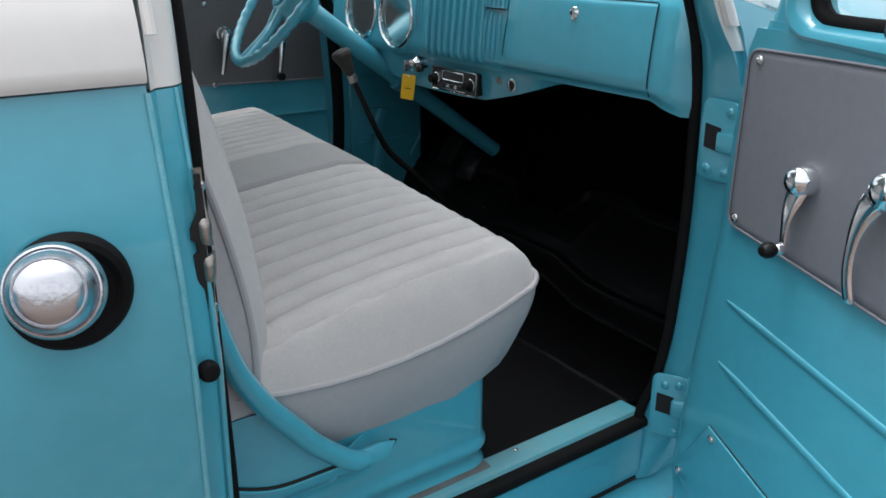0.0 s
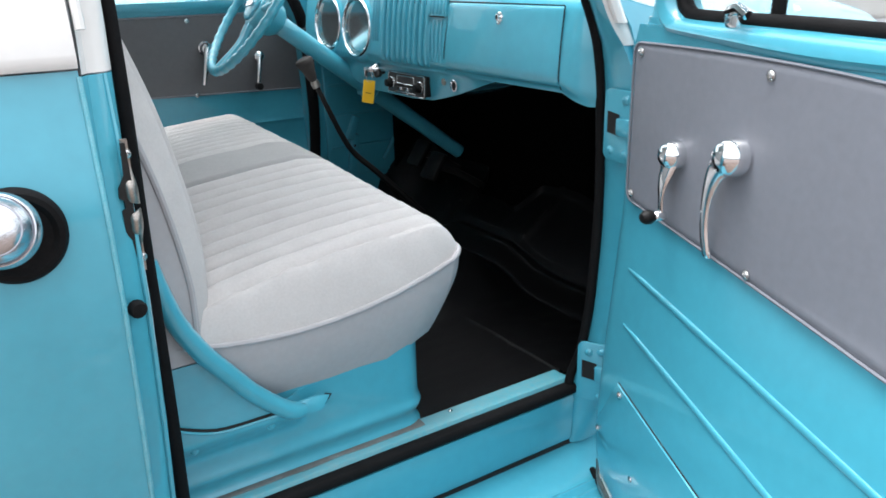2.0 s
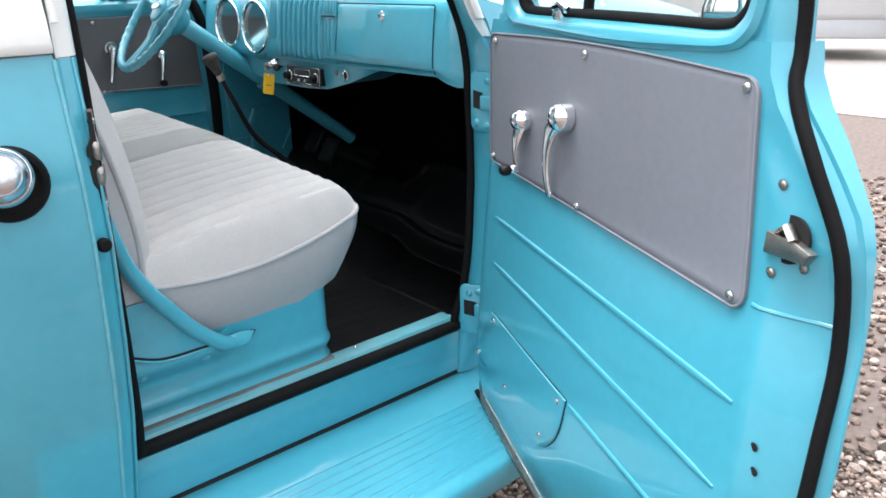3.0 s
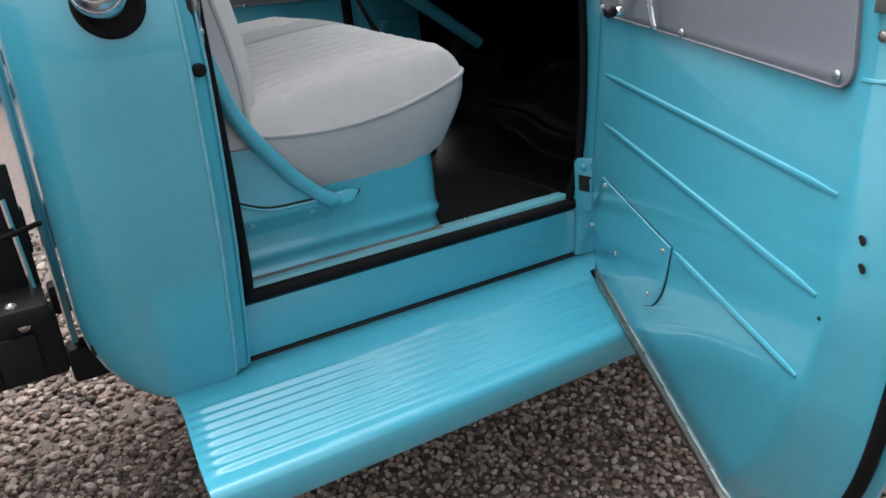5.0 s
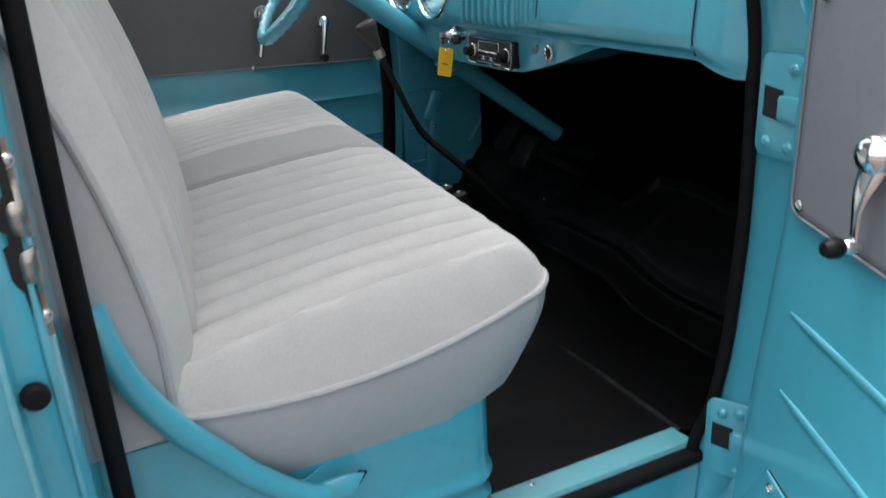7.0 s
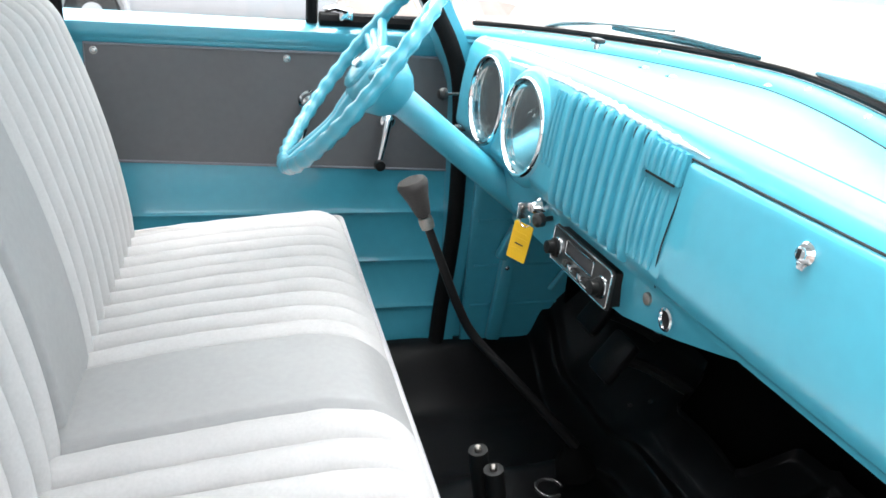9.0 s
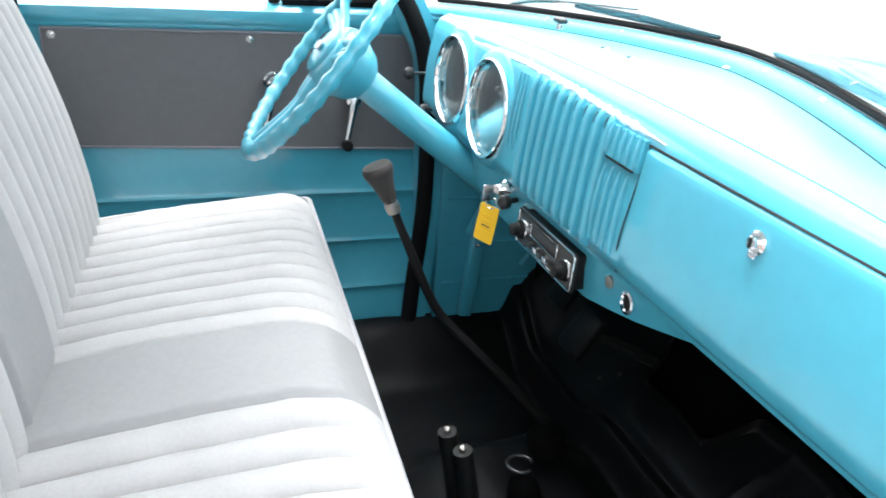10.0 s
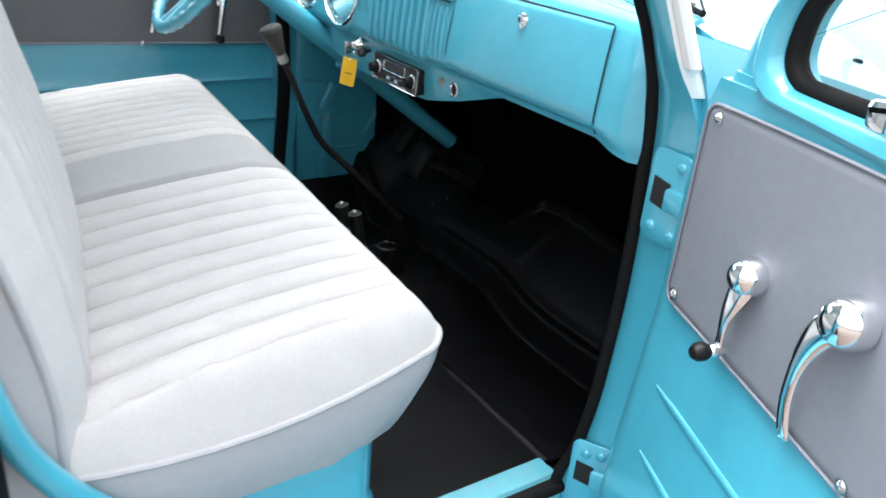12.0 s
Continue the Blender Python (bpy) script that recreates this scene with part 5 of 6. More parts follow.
def door_off(u, z):
    """The relief of the inner pressing: a raised field, falling away to the rear edge and the foot."""
    ue, us = interp(z, REAR_Z, REAR_U), interp(z, [0.33, 0.48, 0.60, 0.77, 0.96, 1.11, 1.5], [0.62, 0.745, 0.815, 0.845, 0.822, 0.800, 0.79])
    us = min(us, ue - 0.095)
    high = smooth(0.98, 1.20, z)
    slope = min(1, max(0, (u - us) / (ue - 0.032 - us)))
    o = -0.046 * (1 - 0.62 * high - 0.38 * smooth(1.17, 1.29, z)) * (0.75 * slope + 0.25 * smooth(0, 1, slope)) - (0.016 + 0.010 * high) * smooth(ue - 0.030, ue - 0.004, u)
    h = z - bottom_z(u)
    o -= 0.014 * (1 - smooth(0.0, 0.125, h))
    o -= 0.020 * (1 - smooth(-0.085, -0.035, u))
    return o


def passenger_door():
    t = thing("passenger_door", at_door(0, 0.42), "open turquoise pickup door with a grey trim panel", "truck door")
    us = [-0.086, -0.075, -0.06, -0.045, -0.03] + lin(0, 0.68, 18) + lin(0.70, 0.97, 30)
    ks = [0, 0.006, 0.02, 0.04, 0.06, 0.08, 0.10, 0.12, 0.135, 0.15] + lin(0.18, 1, 24)

    def grid(off_fn):
        rows = []
        for k in ks:
            z = 0.437 + (1.372 - 0.437) * k
            u0, u1 = interp(z, FRONT_Z, FRONT_U), interp(z, REAR_Z, REAR_U)
            row = []
            for u in us:
                w = (u + 0.086) / 1.056
                uu = u0 + (u1 - u0) * w
                for _ in range(3):
                    lowz = bottom_z(uu)
                    zz = lowz + (1.372 - lowz) * k
                    uu = interp(zz, FRONT_Z, FRONT_U) + (interp(zz, REAR_Z, REAR_U) - interp(zz, FRONT_Z, FRONT_U)) * w
                row.append(at_door(uu, zz, off_fn(uu, zz)))
            rows.append(row)
        return rows
    part("door_shell", shell(grid(door_off), grid(lambda u, z: -0.082 + 0.014 * smooth(interp(z, REAR_Z, REAR_U) - 0.04, interp(z, REAR_Z, REAR_U), u))), TEAL, t, "glossy turquoise pressed steel door shell")
    # pressed ribs
    for a, b in (((0.012, 0.939), (0.81, 0.889)), ((0.025, 0.834), (0.815, 0.760)), ((0.410, 0.676), (0.805, 0.639))):
        pts = [at_door(a[0] + (b[0] - a[0]) * k, a[1] + (b[1] - a[1]) * k, 0.0005) for k in lin(0, 1, 16)]
        part("pressed_rib", tube(pts, [0.003] + [0.0064] * 14 + [0.003], 14, flat=0.5, up=DOOR_N), TEAL, t)
    # access cover
    cover = spline([(0.040, 0.722, 0), (0.22, 0.701, 0), (0.402, 0.682, 0)], 4) + spline([(0.402, 0.682, 0), (0.384, 0.60, 0), (0.342, 0.546, 0), (0.298, 0.522, 0)], 4)[1:] + spline([(0.298, 0.522, 0), (0.14, 0.545, 0), (0.0, 0.570, 0), (-0.035, 0.60, 0)], 4)[1:]
    bm = bmesh.new()
    outline = [(p.x, p.y) for p in cover]
    r0 = [at_door(u, z, door_off(u, z) - 0.002) for u, z in outline]
    r1 = [at_door(u, z, door_off(u, z) + 0.0035) for u, z in outline]
    inner = [[(0.2 + (u - 0.2) * s, 0.62 + (z - 0.62) * s) for u, z in outline] for s in (0.985, 0.8, 0.6, 0.4, 0.2)]
    rows = [r0, r1] + [[at_door(u, z, door_off(u, z) + 0.005) for u, z in r] for r in inner]
    vs = quads(bm, rows, closed_v=True)
    bm.faces.new(vs[-1])
    cov = part("access_cover", bm, TEAL, t)
    part("cover_edge", tube([at_door(u, z, door_off(u, z) + 0.0005) for u, z in outline], 0.0016, 6, closed=True), HOLE_SHADE, t)
    for u, z in ((0.373, 0.667), (0.311, 0.556), (0.135, 0.576), (-0.022, 0.590), (0.055, 0.705)):
        screw(cov, at_door(u, z, door_off(u, z) + 0.005), DOOR_N, size=0.85)
    # grey trim board with a rolled edge
    cor = [(-0.020, 1.343), (0.738, 1.326), (0.786, 1.014), (-0.022, 1.064)]

    def board(a, b, o):
        top, bot = (cor[0][0] + (cor[1][0] - cor[0][0]) * a, cor[0][1] + (cor[1][1] - cor[0][1]) * a + 0.010 * math.sin(a * math.pi)), (cor[3][0] + (cor[2][0] - cor[3][0]) * a, cor[3][1] + (cor[2][1] - cor[3][1]) * a)
        r, h = 0.022, min(b, 1 - b) * 0.30
        inset = r - math.sqrt(r * r - (r - h) ** 2) if h < r else 0
        u, z = bot[0] + (top[0] - bot[0]) * b + inset * (1 - 2 * a), bot[1] + (top[1] - bot[1]) * b
        return at_door(u, z, o)
    aa, bb = [0, 0.004, 0.01, 0.02] + lin(0.05, 0.95, 16) + [0.98, 0.99, 0.996, 1], [0, 0.003, 0.008, 0.016, 0.03, 0.05, 0.073] + lin(0.12, 0.88, 8) + [0.927, 0.95, 0.97, 0.984, 0.992, 0.997, 1]
    edge = lambda a, b: 0.004 + 0.004 * min(1, min(a, 1 - a) / 0.01) * min(1, min(b, 1 - b) / 0.03)
    bd = part("trim_panel", shell(table(lambda a, b: board(a, b, edge(a, b)), aa, bb), table(lambda a, b: board(a, b, -0.002), aa, bb)), GREY_VINYL, t, "grey vinyl covered door trim panel")
    rb = [0.0, 0.005, 0.02, 0.045, 0.073, 0.3, 0.5, 0.7, 0.927, 0.955, 0.98, 0.995, 1.0]
    rim = [board(a, 1, 0.007) for a in lin(0.04, 0.96, 14)] + [board(1, b, 0.007) for b in rb[::-1]] + [board(a, 0, 0.007) for a in lin(0.96, 0.04, 14)] + [board(0, b, 0.007) for b in rb]
    part("panel_edge", tube(rim, 0.0024, 6, closed=True), GREY_VINYL, bd)
    for u, z in ((0.006, 1.328), (0.336, 1.326), (0.722, 1.312), (0.760, 1.028), (0.345, 1.051), (-0.002, 1.080)):
        screw(bd, at_door(u, z, 0.009), DOOR_N, size=0.95)
    # window crank
    m = door_axes(0.142, 1.180, 0.008) @ Matrix.Diagonal((0.95, 0.95, 1.1, 1))
    cr = part("window_crank", lathe([(0.024, 0), (0.0255, 0.003), (0.0245, 0.012), (0.0215, 0.021), (0.015, 0.028), (0.007, 0.031), (0, 0.0315)], m, 32), CHROME, t, "chrome window crank with a black knob")
    p0, p1 = at_door(0.142, 1.178, 0.020), at_door(0.136, 1.080, 0.029)
    line = spline([p0, p0.lerp(p1, 0.5) + DOOR_N * 0.008, p1], 8)
    part("crank_arm", tube(line, [0.0190 - 0.0130 * smooth(0, 0.75, i / (len(line) - 1)) for i in range(len(line))], 14, flat=0.5, up=DOOR_N), CHROME, cr)
    part("crank_stud", lathe([(0.007, -0.008), (0.009, 0.0), (0.009, 0.008), (0.007, 0.012), (0, 0.013)], axes(p1, DOOR_N), 18), CHROME, cr)
    part("crank_knob", lathe([(0.005, 0.010), (0.0090, 0.013), (0.0120, 0.020), (0.0115, 0.029), (0.0075, 0.035), (0, 0.037)], axes(p1, DOOR_N), 20), MATT_BLACK, cr, "black plastic crank knob")
    # pull handle: a domed hub and a long lever that tapers to a blunt tip
    m = door_axes(0.295, 1.209, 0.008) @ Matrix.Diagonal((0.92, 0.92, 1.1, 1))
    hd = part("door_handle", lathe([(0.028, 0), (0.031, 0.003), (0.0305, 0.013), (0.028, 0.023), (0.020, 0.032), (0.009, 0.036), (0, 0.0365)], m, 32), CHROME, t, "long curved chrome inner door handle")
    line = spline([at_door(0.295, 1.211, 0.022), at_door(0.275, 1.187, 0.030), at_door(0.263, 1.147, 0.032), at_door(0.260, 1.102, 0.030), at_door(0.266, 1.064, 0.026), at_door(0.271, 1.052, 0.022)], 6)
    part("handle_lever", tube(line, [0.0215 - 0.0135 * smooth(0, 0.55, i / (len(line) - 1)) - 0.003 * smooth(0.9, 1, i / (len(line) - 1)) for i in range(len(line))], 14, flat=0.55, up=DOOR_N), CHROME, hd)
    # rear face: latch, screws, holes
    lm = door_axes(0.826, 1.126, door_off(0.826, 1.126))
    lt = part("latch", lathe([(0.033, -0.004), (0.033, 0.0015), (0, 0.0015)], lm, 28), HOLE_SHADE, t, "worn steel door latch")
    part("latch_bolt", slab([(-0.026, -0.024), (0.040, -0.022), (0.050, -0.006), (0.020, 0.004), (-0.026, 0.006)], lm, 0.016, 0.003), STEEL, lt)
    part("latch_tongue", tube([lm @ V(-0.014, 0.006, 0.006), lm @ V(0.004, 0.020, 0.012), lm @ V(0.02, 0.004, 0.014)], 0.008, 8, flat=0.5), STEEL, lt)
    for u, z in ((0.812, 1.077), (0.850, 1.092), (0.802, 1.194)):
        screw(t, at_door(u, z, door_off(u, z) + 0.001), DOOR_N, screw_mesh(0.0062, 0.003, STEEL))
    for u, z in ((0.858, 0.845), (0.866, 0.812), (0.83, 0.735)):
        part("bolt_hole", lathe([(0.007 if u > 0.85 else 0.003, 0.0), (0.006 if u > 0.85 else 0.0025, 0.0012), (0, 0.0012)], axes(at_door(u, z, door_off(u, z) + 0.0005), DOOR_N), 14), HOLE_SHADE, t)
    part("latch_ledge", tube([at_door(u, 1.025 - 0.02 * (u - 0.82), door_off(u, 1.025) - 0.002) for u in lin(0.795, 0.90, 8)], 0.004, 8), TEAL, t)
    # weatherstrip along the rear edge, and the foot seal with its steel retainer
    rub = []
    for z in [0.30, 0.34, 0.40, 0.46, 0.54, 0.64, 0.76, 0.88, 1.0, 1.12, 1.22, 1.28, 1.32, 1.36, 1.44, 1.60, 1.84]:
        u = interp(z, REAR_Z, REAR_U) - 0.016 * smooth(1.36, 1.2, z) - 0.004
        rub.append(at_door(u, z, door_off(u, z) + 0.006 if z < 1.36 else -0.030))
    part("door_weatherstrip", tube(spline(rub, 4), 0.0100, 10), RUBBER, t, "black rubber door weatherstrip")
    foot = [at_door(u, bottom_z(u) - 0.001, -0.016) for u in lin(-0.085, 0.70, 24)]
    part("foot_seal", tube(foot, 0.007, 8), RUBBER, t)
    ret = shell([[at_door(u, bottom_z(u) + dz, door_off(u, bottom_z(u) + dz) + o) for u in lin(-0.085, 0.70, 30)] for dz, o in ((0.004, 0.004), (0.009, 0.009), (0.022, 0.009), (0.027, 0.004))], [[at_door(u, bottom_z(u) + dz, door_off(u, bottom_z(u) + dz) - 0.004) for u in lin(-0.085, 0.70, 30)] for dz in (0.004, 0.009, 0.022, 0.027)])
    rt = part("seal_retainer", ret, STEEL, t, "dull steel strip along the door foot")
    for u in (-0.02, 0.07, 0.16, 0.26, 0.36, 0.46, 0.56, 0.66):
        screw(rt, at_door(u, bottom_z(u) + 0.033, door_off(u, bottom_z(u) + 0.033) + 0.001), DOOR_N, size=0.5)
    # window: rolled reveal, frame, vent pane, sliding pane
    fr = lambda z: interp(z, FRONT_Z, FRONT_U)
    loop = [(0.067, 1.432), (0.071, 1.406), (0.090, 1.389), (0.125, 1.384), (0.3, 1.382), (0.52, 1.380), (0.64, 1.380), (0.676, 1.393), (0.692, 1.425), (0.69, 1.50), (0.665, 1.70), (0.64, 1.80), (0.60, 1.83), (0.45, 1.83), (0.335, 1.82), (0.29, 1.78), (0.20, 1.64), (0.115, 1.525), (0.076, 1.472)]
    line = [(p.x, p.y) for p in spline([(u, z, 0) for u, z in loop], 6, closed=True)]
    cu, cz = 0.42, 1.60

    def grow(s, d):
        return [(u + (u - cu) / math.hypot(u - cu, z - cz) * d, z + (z - cz) / math.hypot(u - cu, z - cz) * d) for u, z in s]
    rings = [(grow(line, 0.038), -0.010), (grow(line, 0.035), 0.003), (grow(line, 0.025), 0.009), (grow(line, 0.012), 0.007), (grow(line, 0.003), 0.000), (grow(line, -0.003), -0.010), (grow(line, -0.004), -0.055), (grow(line, 0.05), -0.060)]
    bm = bmesh.new()
    quads(bm, [[at_door(u, z, o) for u, z in r] for r, o in rings], closed_u=True, closed_v=True)
    part("window_frame", bm, TEAL, t, "glossy turquoise rounded window reveal")
    def belt(a, k, o):
        z = 1.330 + 0.055 * k
        return at_door(fr(z) - 0.004 + (0.704 - fr(z)) * a, z - 0.021 * a, o)
    ba = lin(0, 0.04, 6) + lin(0.07, 1, 14)
    part("belt_panel", shell(table(lambda a, k: belt(a, k, -0.005 - 0.032 * (1 - smooth(0, 0.027, a))), ba, lin(0, 1, 4)), table(lambda a, k: belt(a, k, -0.07), ba, lin(0, 1, 4))), TEAL, t)
    ku = [0, 0.15, 0.3, 0.45, 0.6, 0.7, 0.78, 0.84, 0.90, 0.95, 1.0]
    inner_u = lambda z: interp(z, [1.345, 1.42, 1.50, 1.70, 1.80, 1.87], [0.705, 0.712, 0.708, 0.684, 0.662, 0.64])

    def up(k, z, o):
        u = inner_u(z) + (interp(z, REAR_Z, REAR_U) - inner_u(z)) * k
        return at_door(u, z, door_off(u, z) - 0.0015 - 0.004 * (1 - smooth(1.36, 1.40, z)) + o)
    uz = lin(1.345, 1.87, 14)
    part("rear_pillar", shell(table(lambda k, z: up(k, z, 0), ku, uz), table(lambda k, z: up(k, z, -0.02), ku, uz)), TEAL, t)
    fz = lin(1.36, 1.48, 9) + lin(1.52, 1.86, 8)
    wide = lambda z: interp(z, [1.36, 1.406, 1.432, 1.472, 1.525, 1.64, 1.78, 1.86], [0.075, 0.071, 0.067, 0.076, 0.115, 0.20, 0.29, 0.33]) - fr(z) + 0.002
    skin = lambda z, k: at_door(fr(z) - 0.004 + wide(z) * k, z, -0.007 - 0.030 * (1 - smooth(0, 0.24, k)))
    part("front_frame", shell(table(skin, fz, lin(0, 1, 12)), table(lambda z, k: skin(z, k) - DOOR_N * 0.03, fz, lin(0, 1, 12))), TEAL, t)
    screw(t, at_door(0.032, 1.438, -0.006), DOOR_N, size=0.7)
    part("top_frame", tube([at_door(u, 1.87, -0.03) for u in lin(0.29, 0.72, 6)], 0.024, 10), WHITE, t)
    part("window_rubber", tube([at_door(u, z, -0.020) for u, z in grow(line, -0.007)], 0.0125, 10, closed=True), RUBBER, t)
    dv = [at_door(0.285 + 0.02 * k, 1.395 + 0.43 * k, -0.03) for k in lin(0, 1, 5)]
    part("division_bar", tube(dv, 0.011, 8), RUBBER, t, "black rubber vent window post")
    inner = grow(line, -0.012)
    ring = [at_door(u, z, -0.026) for u, z in inner[-14:] + inner[:20] if u < 0.295]
    part("vent_rubber", tube(ring, 0.0065, 8), RUBBER, t)
    glass = [(u, z) for u, z in grow(line, -0.006)]
    bm = shell([[at_door(u, z, -0.034) for u, z in glass], [at_door(0.40, 1.60, -0.034)] * len(glass)], [[at_door(u, z, -0.038) for u, z in glass], [at_door(0.40, 1.60, -0.038)] * len(glass)])
    bmesh.ops.remove_doubles(bm, verts=bm.verts, dist=0.0002)
    part("window_glass", bm, GLASS, t, smooth=False, shadow=False)
    sill = [at_door(u, 1.392 - 0.032 * (u - 0.3), -0.022) for u in lin(0.30, 0.70, 8)]
    part("glass_channel", tube(sill, 0.006, 8), CHROME, t)
    vm = door_axes(0.226, 1.392, -0.006)
    vl = part("vent_latch", rbox((0.030, 0.028, 0.018), vm, 0.006), CHROME, t, "chrome vent window latch")
    part("vent_latch_grip", tube([vm @ V(-0.004, 0.010, 0.010), vm @ V(0.026, 0.016, 0.016), vm @ V(0.042, 0.006, 0.012)], 0.0075, 8), CHROME, vl)
    # door mirror outside the glass
    mc = V(1.152, -0.398, 1.379)
    mr = thing("door_mirror", mc, "round chrome door mirror outside the window", "mirror")
    mm = axes(mc, V(-0.80, -0.42, 0.05))
    part("mirror_shell", lathe([(0.0, -0.03), (0.03, -0.026), (0.055, -0.012), (0.064, 0.0), (0.064, 0.004), (0.061, 0.005)], mm, 32), CHROME, mr)
    part("mirror_glass", lathe([(0.060, 0.002), (0.056, 0.0055), (0.046, 0.010), (0.032, 0.0145), (0.016, 0.017), (0, 0.018)], mm, 40), CHROME, mr)
    part("mirror_rim", tube([mm @ V(0.061 * math.cos(a), 0.061 * math.sin(a), 0.004) for a in lin(0, 2 * math.pi, 41)[:-1]], 0.0022, 6, closed=True), BLACK_METAL, mr)
    part("mirror_arm", tube(spline([mm @ V(0, 0, -0.02), mc + V(0.02, -0.02, -0.14), at_door(0.40, 1.20, -0.085)], 6), 0.007, 8), CHROME, mr)


def driver_door():
    t = thing("driver_door", (0.55, 1.58, 0.66), "closed turquoise driver door with a grey trim panel darkened as in shade", "truck door")
    y0 = lambda z: 1.545 - 0.06 * smooth(0.95, 0.62, z)
    zs = [0.64, 0.66, 0.70, 0.74] + [v for c in (0.778, 0.886, 1.002) for v in (c - 0.014, c - 0.006, c, c + 0.004, c + 0.01)] + [1.05, 1.10, 1.2, 1.3, 1.352, 1.362]
    zs = sorted(zs)

    def f(x, z):
        o = 0.0
        for c in (0.778, 0.886, 1.002):
            o += 0.006 * math.exp(-((z - c) / 0.006) ** 2)
        return V(x, y0(z) - o, z)
    xs = lin(0.02, 0.965, 20)
    part("door_shell", shell(table(f, xs, zs), table(lambda x, z: V(x, 2 * YC - side(z) - 0.004, z), xs, zs)), TEAL, t)
    sill = [(1.538, 1.360), (1.528, 1.366), (1.522, 1.378), (1.524, 1.392), (1.535, 1.402), (1.556, 1.408), (1.58, 1.408)]
    s = lambda x, i: V(x, *sill[i])
    part("window_sill", shell(table(s, xs, range(7)), table(lambda x, i: s(x, i) + V(0, 0.01, -0.012), xs, range(7))), TEAL, t)
    aa, bb = lin(0, 1, 12), lin(0, 1, 6)
    pn = lambda a, b: V(0.178 + 0.757 * a, 1.538, 1.112 - 0.022 * (a - 0.5) + (0.238 + 0.02 * (a - 0.5)) * b)
    # grey board coloured darker to stand in for the shade on this side
    bd = part("trim_panel", shell(table(lambda a, b: pn(a, b), aa, bb), table(lambda a, b: pn(a, b) + V(0, 0.006, 0), aa, bb)), SHADED_VINYL, t, "grey vinyl covered door trim panel, darkened as in shade")
    rim = [pn(a, b) - V(0, 0.001, 0) for a, b in ((0, 0), (0.5, 0), (1, 0), (1, 0.5), (1, 1), (0.5, 1), (0, 1), (0, 0.5))]
    part("panel_edge", tube(rim, 0.003, 6, closed=True), GREY_VINYL, bd)
    for x, z in ((0.195, 1.338), (0.555, 1.336), (0.922, 1.326), (0.918, 1.098), (0.56, 1.112), (0.20, 1.128)):
        screw(bd, V(x, 1.537, z), (0, -1, 0), size=0.85)
    crank = part("window_crank", lathe([(0.021, 0), (0.021, 0.005), (0.018, 0.010), (0.016, 0.028), (0.009, 0.034), (0, 0.035)], axes(V(0.764, 1.536, 1.218), (0, -1, 0)), 22), CHROME, t, "chrome window crank with a black knob")
    part("crank_arm", tube([V(0.764, 1.508, 1.218), V(0.757, 1.500, 1.18), V(0.749, 1.500, 1.135)], [0.011, 0.008, 0.0065], 10), CHROME, crank)
    part("crank_knob", lathe([(0.008, 0), (0.012, 0.006), (0.011, 0.022), (0, 0.024)], axes(V(0.748, 1.504, 1.126), (0, -1, 0)), 14), MATT_BLACK, crank)
    h = part("door_handle", lathe([(0.022, 0), (0.022, 0.005), (0.018, 0.009), (0.017, 0.03), (0.010, 0.037), (0, 0.038)], axes(V(0.601, 1.536, 1.252), (0, -1, 0)), 22), CHROME, t, "curved chrome inner door handle")
    lever = spline([V(0.601, 1.505, 1.254), V(0.592, 1.500, 1.225), V(0.583, 1.498, 1.185), V(0.576, 1.504, 1.146)], 5)
    part("handle_lever", tube(lever, [0.0125 - 0.006 * i / (len(lever) - 1) for i in range(len(lever))], 10), CHROME, h)
    screw(t, V(0.88, 1.541, 0.80), (0, -1, 0), size=0.6)
    # frame round the window, vent pane with its latch
    loop = [V(0.06, 1.56, 1.41), V(0.03, 1.55, 1.6), V(0.08, 1.48, 1.86), V(0.55, 1.46, 1.87), V(0.70, 1.49, 1.68), V(0.86, 1.545, 1.44), V(0.84, 1.555, 1.408)]
    part("window_frame", tube(spline(loop, 4), 0.022, 10), TEAL, t)
    part("vent_rubber", tube([V(0.62, 1.552, 1.414), V(0.86, 1.552, 1.414)], 0.016, 8), RUBBER, t)
    part("division_bar", tube([V(0.605, 1.552, 1.408), V(0.60, 1.50, 1.86)], 0.012, 8), RUBBER, t)
    part("vent_latch", rbox((0.03, 0.02, 0.026), Matrix.Translation((0.67, 1.532, 1.428)), 0.006), CHROME, t)
    part("vent_latch_grip", tube([V(0.67, 1.522, 1.436), V(0.645, 1.514, 1.442), V(0.625, 1.516, 1.436)], 0.006, 8), CHROME, t)
    pane = [[V(0.03, 1.56, 1.405), V(0.85, 1.56, 1.405)], [V(0.07, 1.48, 1.86), V(0.55, 1.47, 1.86)]]
    bm = shell(pane, [[p + V(0, 0.005, 0) for p in r] for r in pane])
    part("window_glass", bm, GLASS, t, smooth=False, shadow=False)


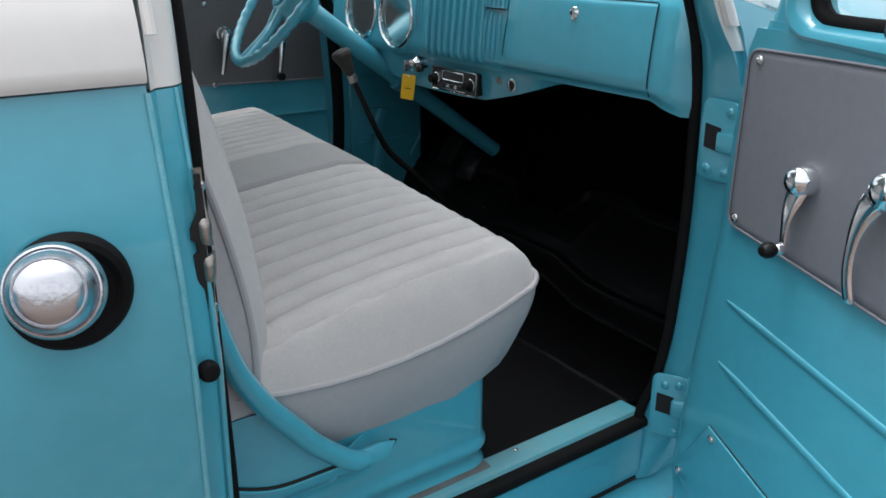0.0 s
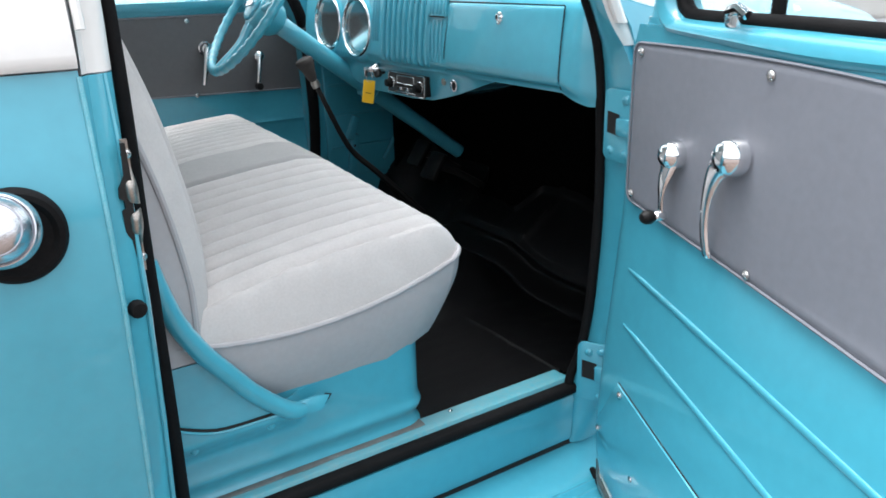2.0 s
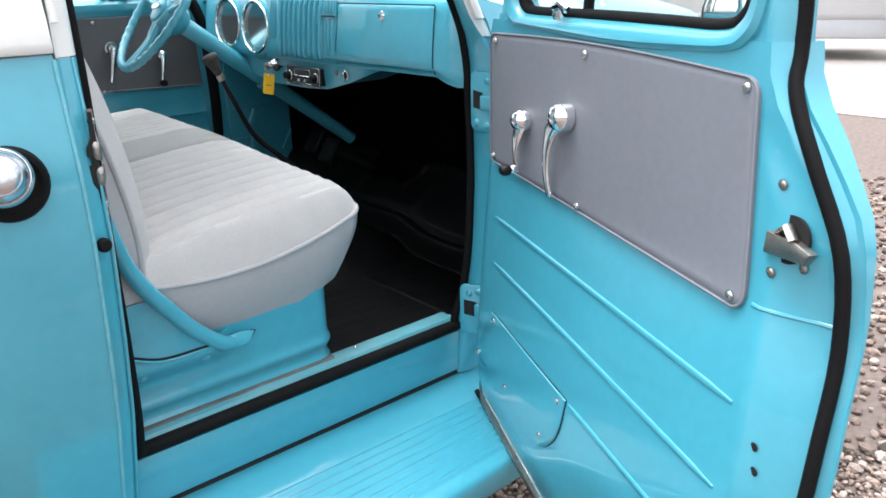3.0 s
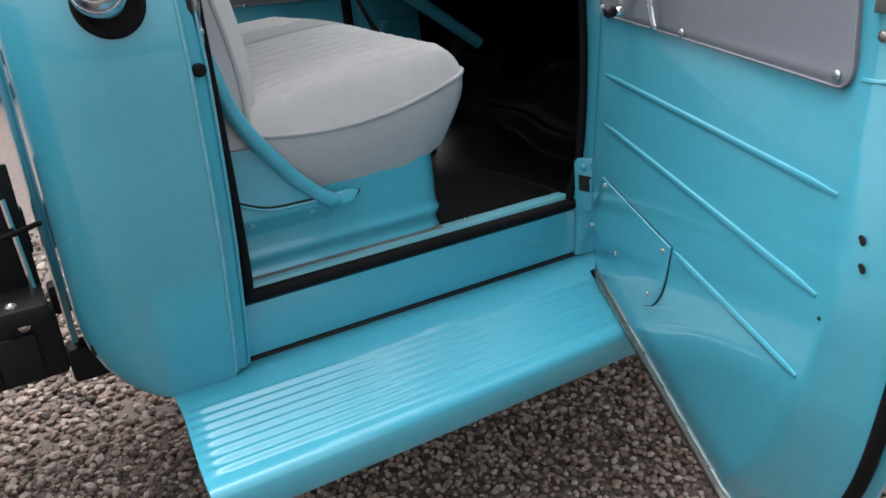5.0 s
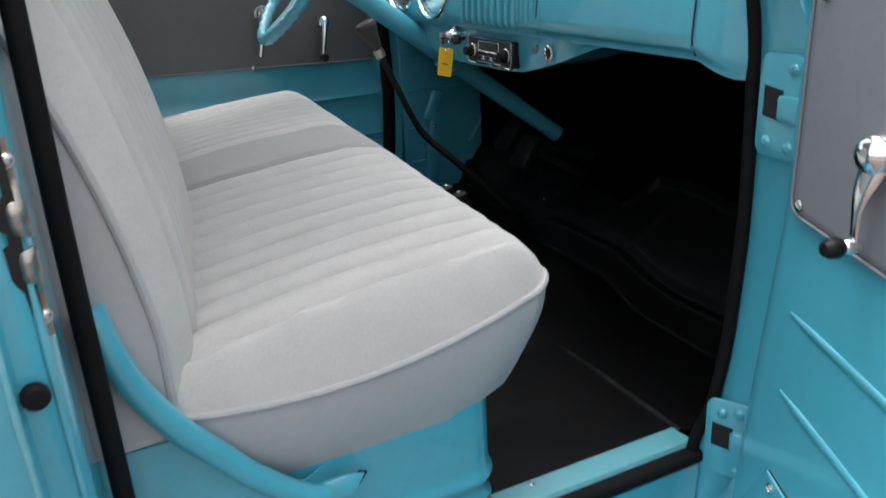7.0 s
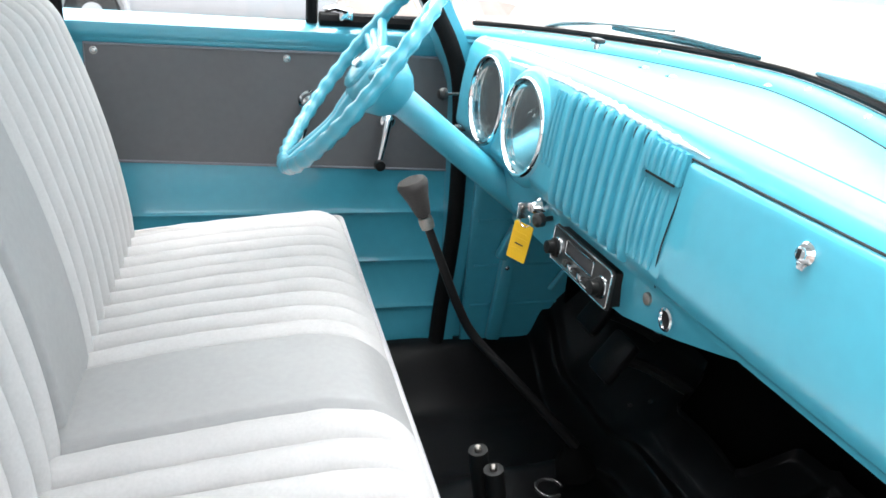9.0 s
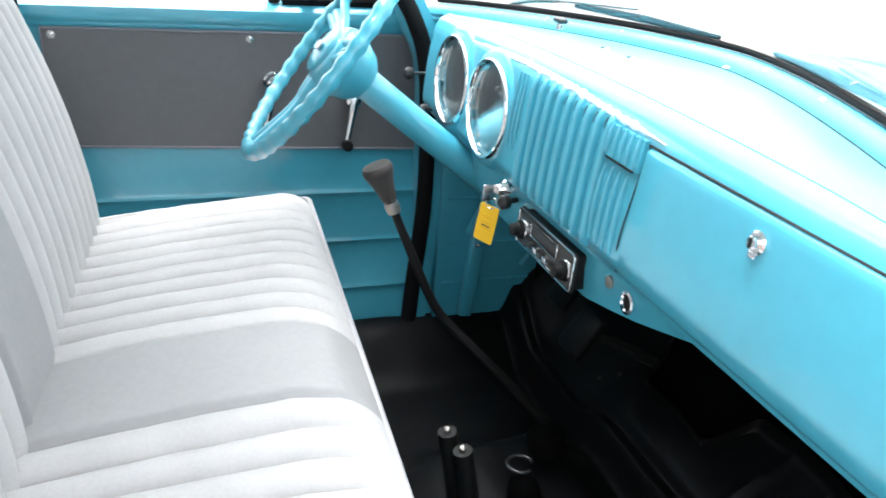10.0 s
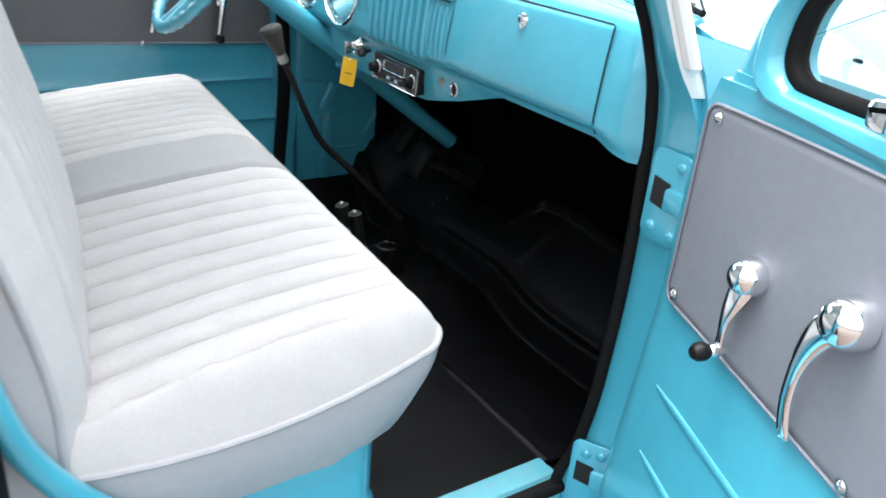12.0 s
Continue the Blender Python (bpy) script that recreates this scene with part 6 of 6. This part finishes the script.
# ---- things beyond ----
def surroundings():
    bm = span((9.0, -60, GROUND - 0.03), (70, 80, GROUND + 0.004), 0, 0)
    tagged(part("road", bm, ASPHALT), "pale asphalt lot beyond the gravel", "road", kind="structure")

    def trailer(name, m, length, label, cat, body, wheels, group=""):
        t = thing(name, m.translation, label, cat, group)
        part("body", rbox((length, 2.3, 2.35), m @ Matrix.Translation((0, 0, 1.85)), 0.12, 3), body, t)
        part("skirt", rbox((length * 0.96, 2.2, 0.35), m @ Matrix.Translation((0, 0, 0.55)), 0.05), GREY_PAINT, t)
        part("trim_band", rbox((length * 0.99, 2.33, 0.08), m @ Matrix.Translation((0, 0, 1.25)), 0.02), GREY_PAINT, t)
        for k in range(3):
            part("window", rbox((0.9, 2.34, 0.55), m @ Matrix.Translation((-length * 0.3 + k * length * 0.3, 0, 2.1)), 0.05), DIAL, t)
        part("lamp", rbox((0.12, 2.36, 0.10), m @ Matrix.Translation((-0.25, 0, 1.5)), 0.02), RED_LENS, t)
        for x in wheels:
            for s in (-1, 1):
                ax = axes(m @ V(x, 1.05 * s, 0.36), m.to_3x3() @ V(0, s, 0))
                w = part("wheel", lathe([(0.2, -0.1), (0.33, -0.1), (0.36, -0.06), (0.36, 0.06), (0.33, 0.1), (0.2, 0.1)], ax, 26), TYRE, t)
                part("hub", lathe([(0.2, 0.02), (0.2, 0.09), (0.08, 0.11), (0, 0.11)], ax, 20), GREY_PAINT, w)
                part("wheel_arch", tube([m @ V(x + 0.45 * math.cos(a), 1.13 * s, 0.36 + 0.45 * math.sin(a)) for a in lin(0, math.pi, 12)], 0.05, 8), GREY_PAINT, t)

    def lot(x, y, turn):
        return pose(x, y, GROUND, 0, 0, turn)
    trailer("travel_trailer", lot(13.85, 7.57, -61), 7.0, "white travel trailer with twin wheels on the lot", "trailer", PALE, (-0.34, 0.34), "parked vehicles")
    post = thing("fence_post", (6.85, 2.18, GROUND), "tan wooden post standing on the gravel", "post")
    part("shaft", rbox((0.11, 0.11, 2.6), pose(6.93, 2.14, GROUND + 1.3, 0, 0, 24), 0.008), TAN, post)
    part("cap", rbox((0.14, 0.14, 0.04), pose(6.93, 2.14, GROUND + 2.62, 0, 0, 24), 0.008), TAN, post)
    trailer("delivery_van", lot(15.6, 1.4, -70), 4.6, "white delivery van parked on the lot", "van", WHITE, (-1.4, 1.4), "parked vehicles")
    trailer("travel_trailer", lot(-1.5, 13.0, 4), 8.0, "white travel trailer with twin wheels on the lot", "trailer", WHITE, (-0.45, 0.45), "parked vehicles")

    def hall(x, y, turn, size, mat, label):
        m = pose(x, y, GROUND, 0, 0, turn)
        t = thing("warehouse", m.translation, label, "building", "far buildings")
        w, d, h = size
        part("wall", rbox((w, d, h), m @ Matrix.Translation((0, 0, h / 2)), 0.02), mat, t)
        part("roof", rbox((w + 0.6, d + 0.6, 0.3), m @ Matrix.Translation((0, 0, h + 0.15)), 0.05), GREY_PAINT, t)
        for k in range(4):
            part("roller_door", rbox((w * 0.14, 0.12, h * 0.6), m @ Matrix.Translation((-w * 0.36 + k * w * 0.24, -d / 2 - 0.03, h * 0.3)), 0.02), GREY_PAINT, t)
    hall(48, 30, -60, (40, 14, 6.5), TAN, "long tan warehouse at the edge of the lot")
    hall(6, 52, 2, (46, 14, 6.0), WHITE, "long white warehouse at the edge of the lot")


ground()
surroundings()
cab()
running_board()
chassis()
bench_seat()
dashboard()
steering()
levers()
passenger_door()
driver_door()
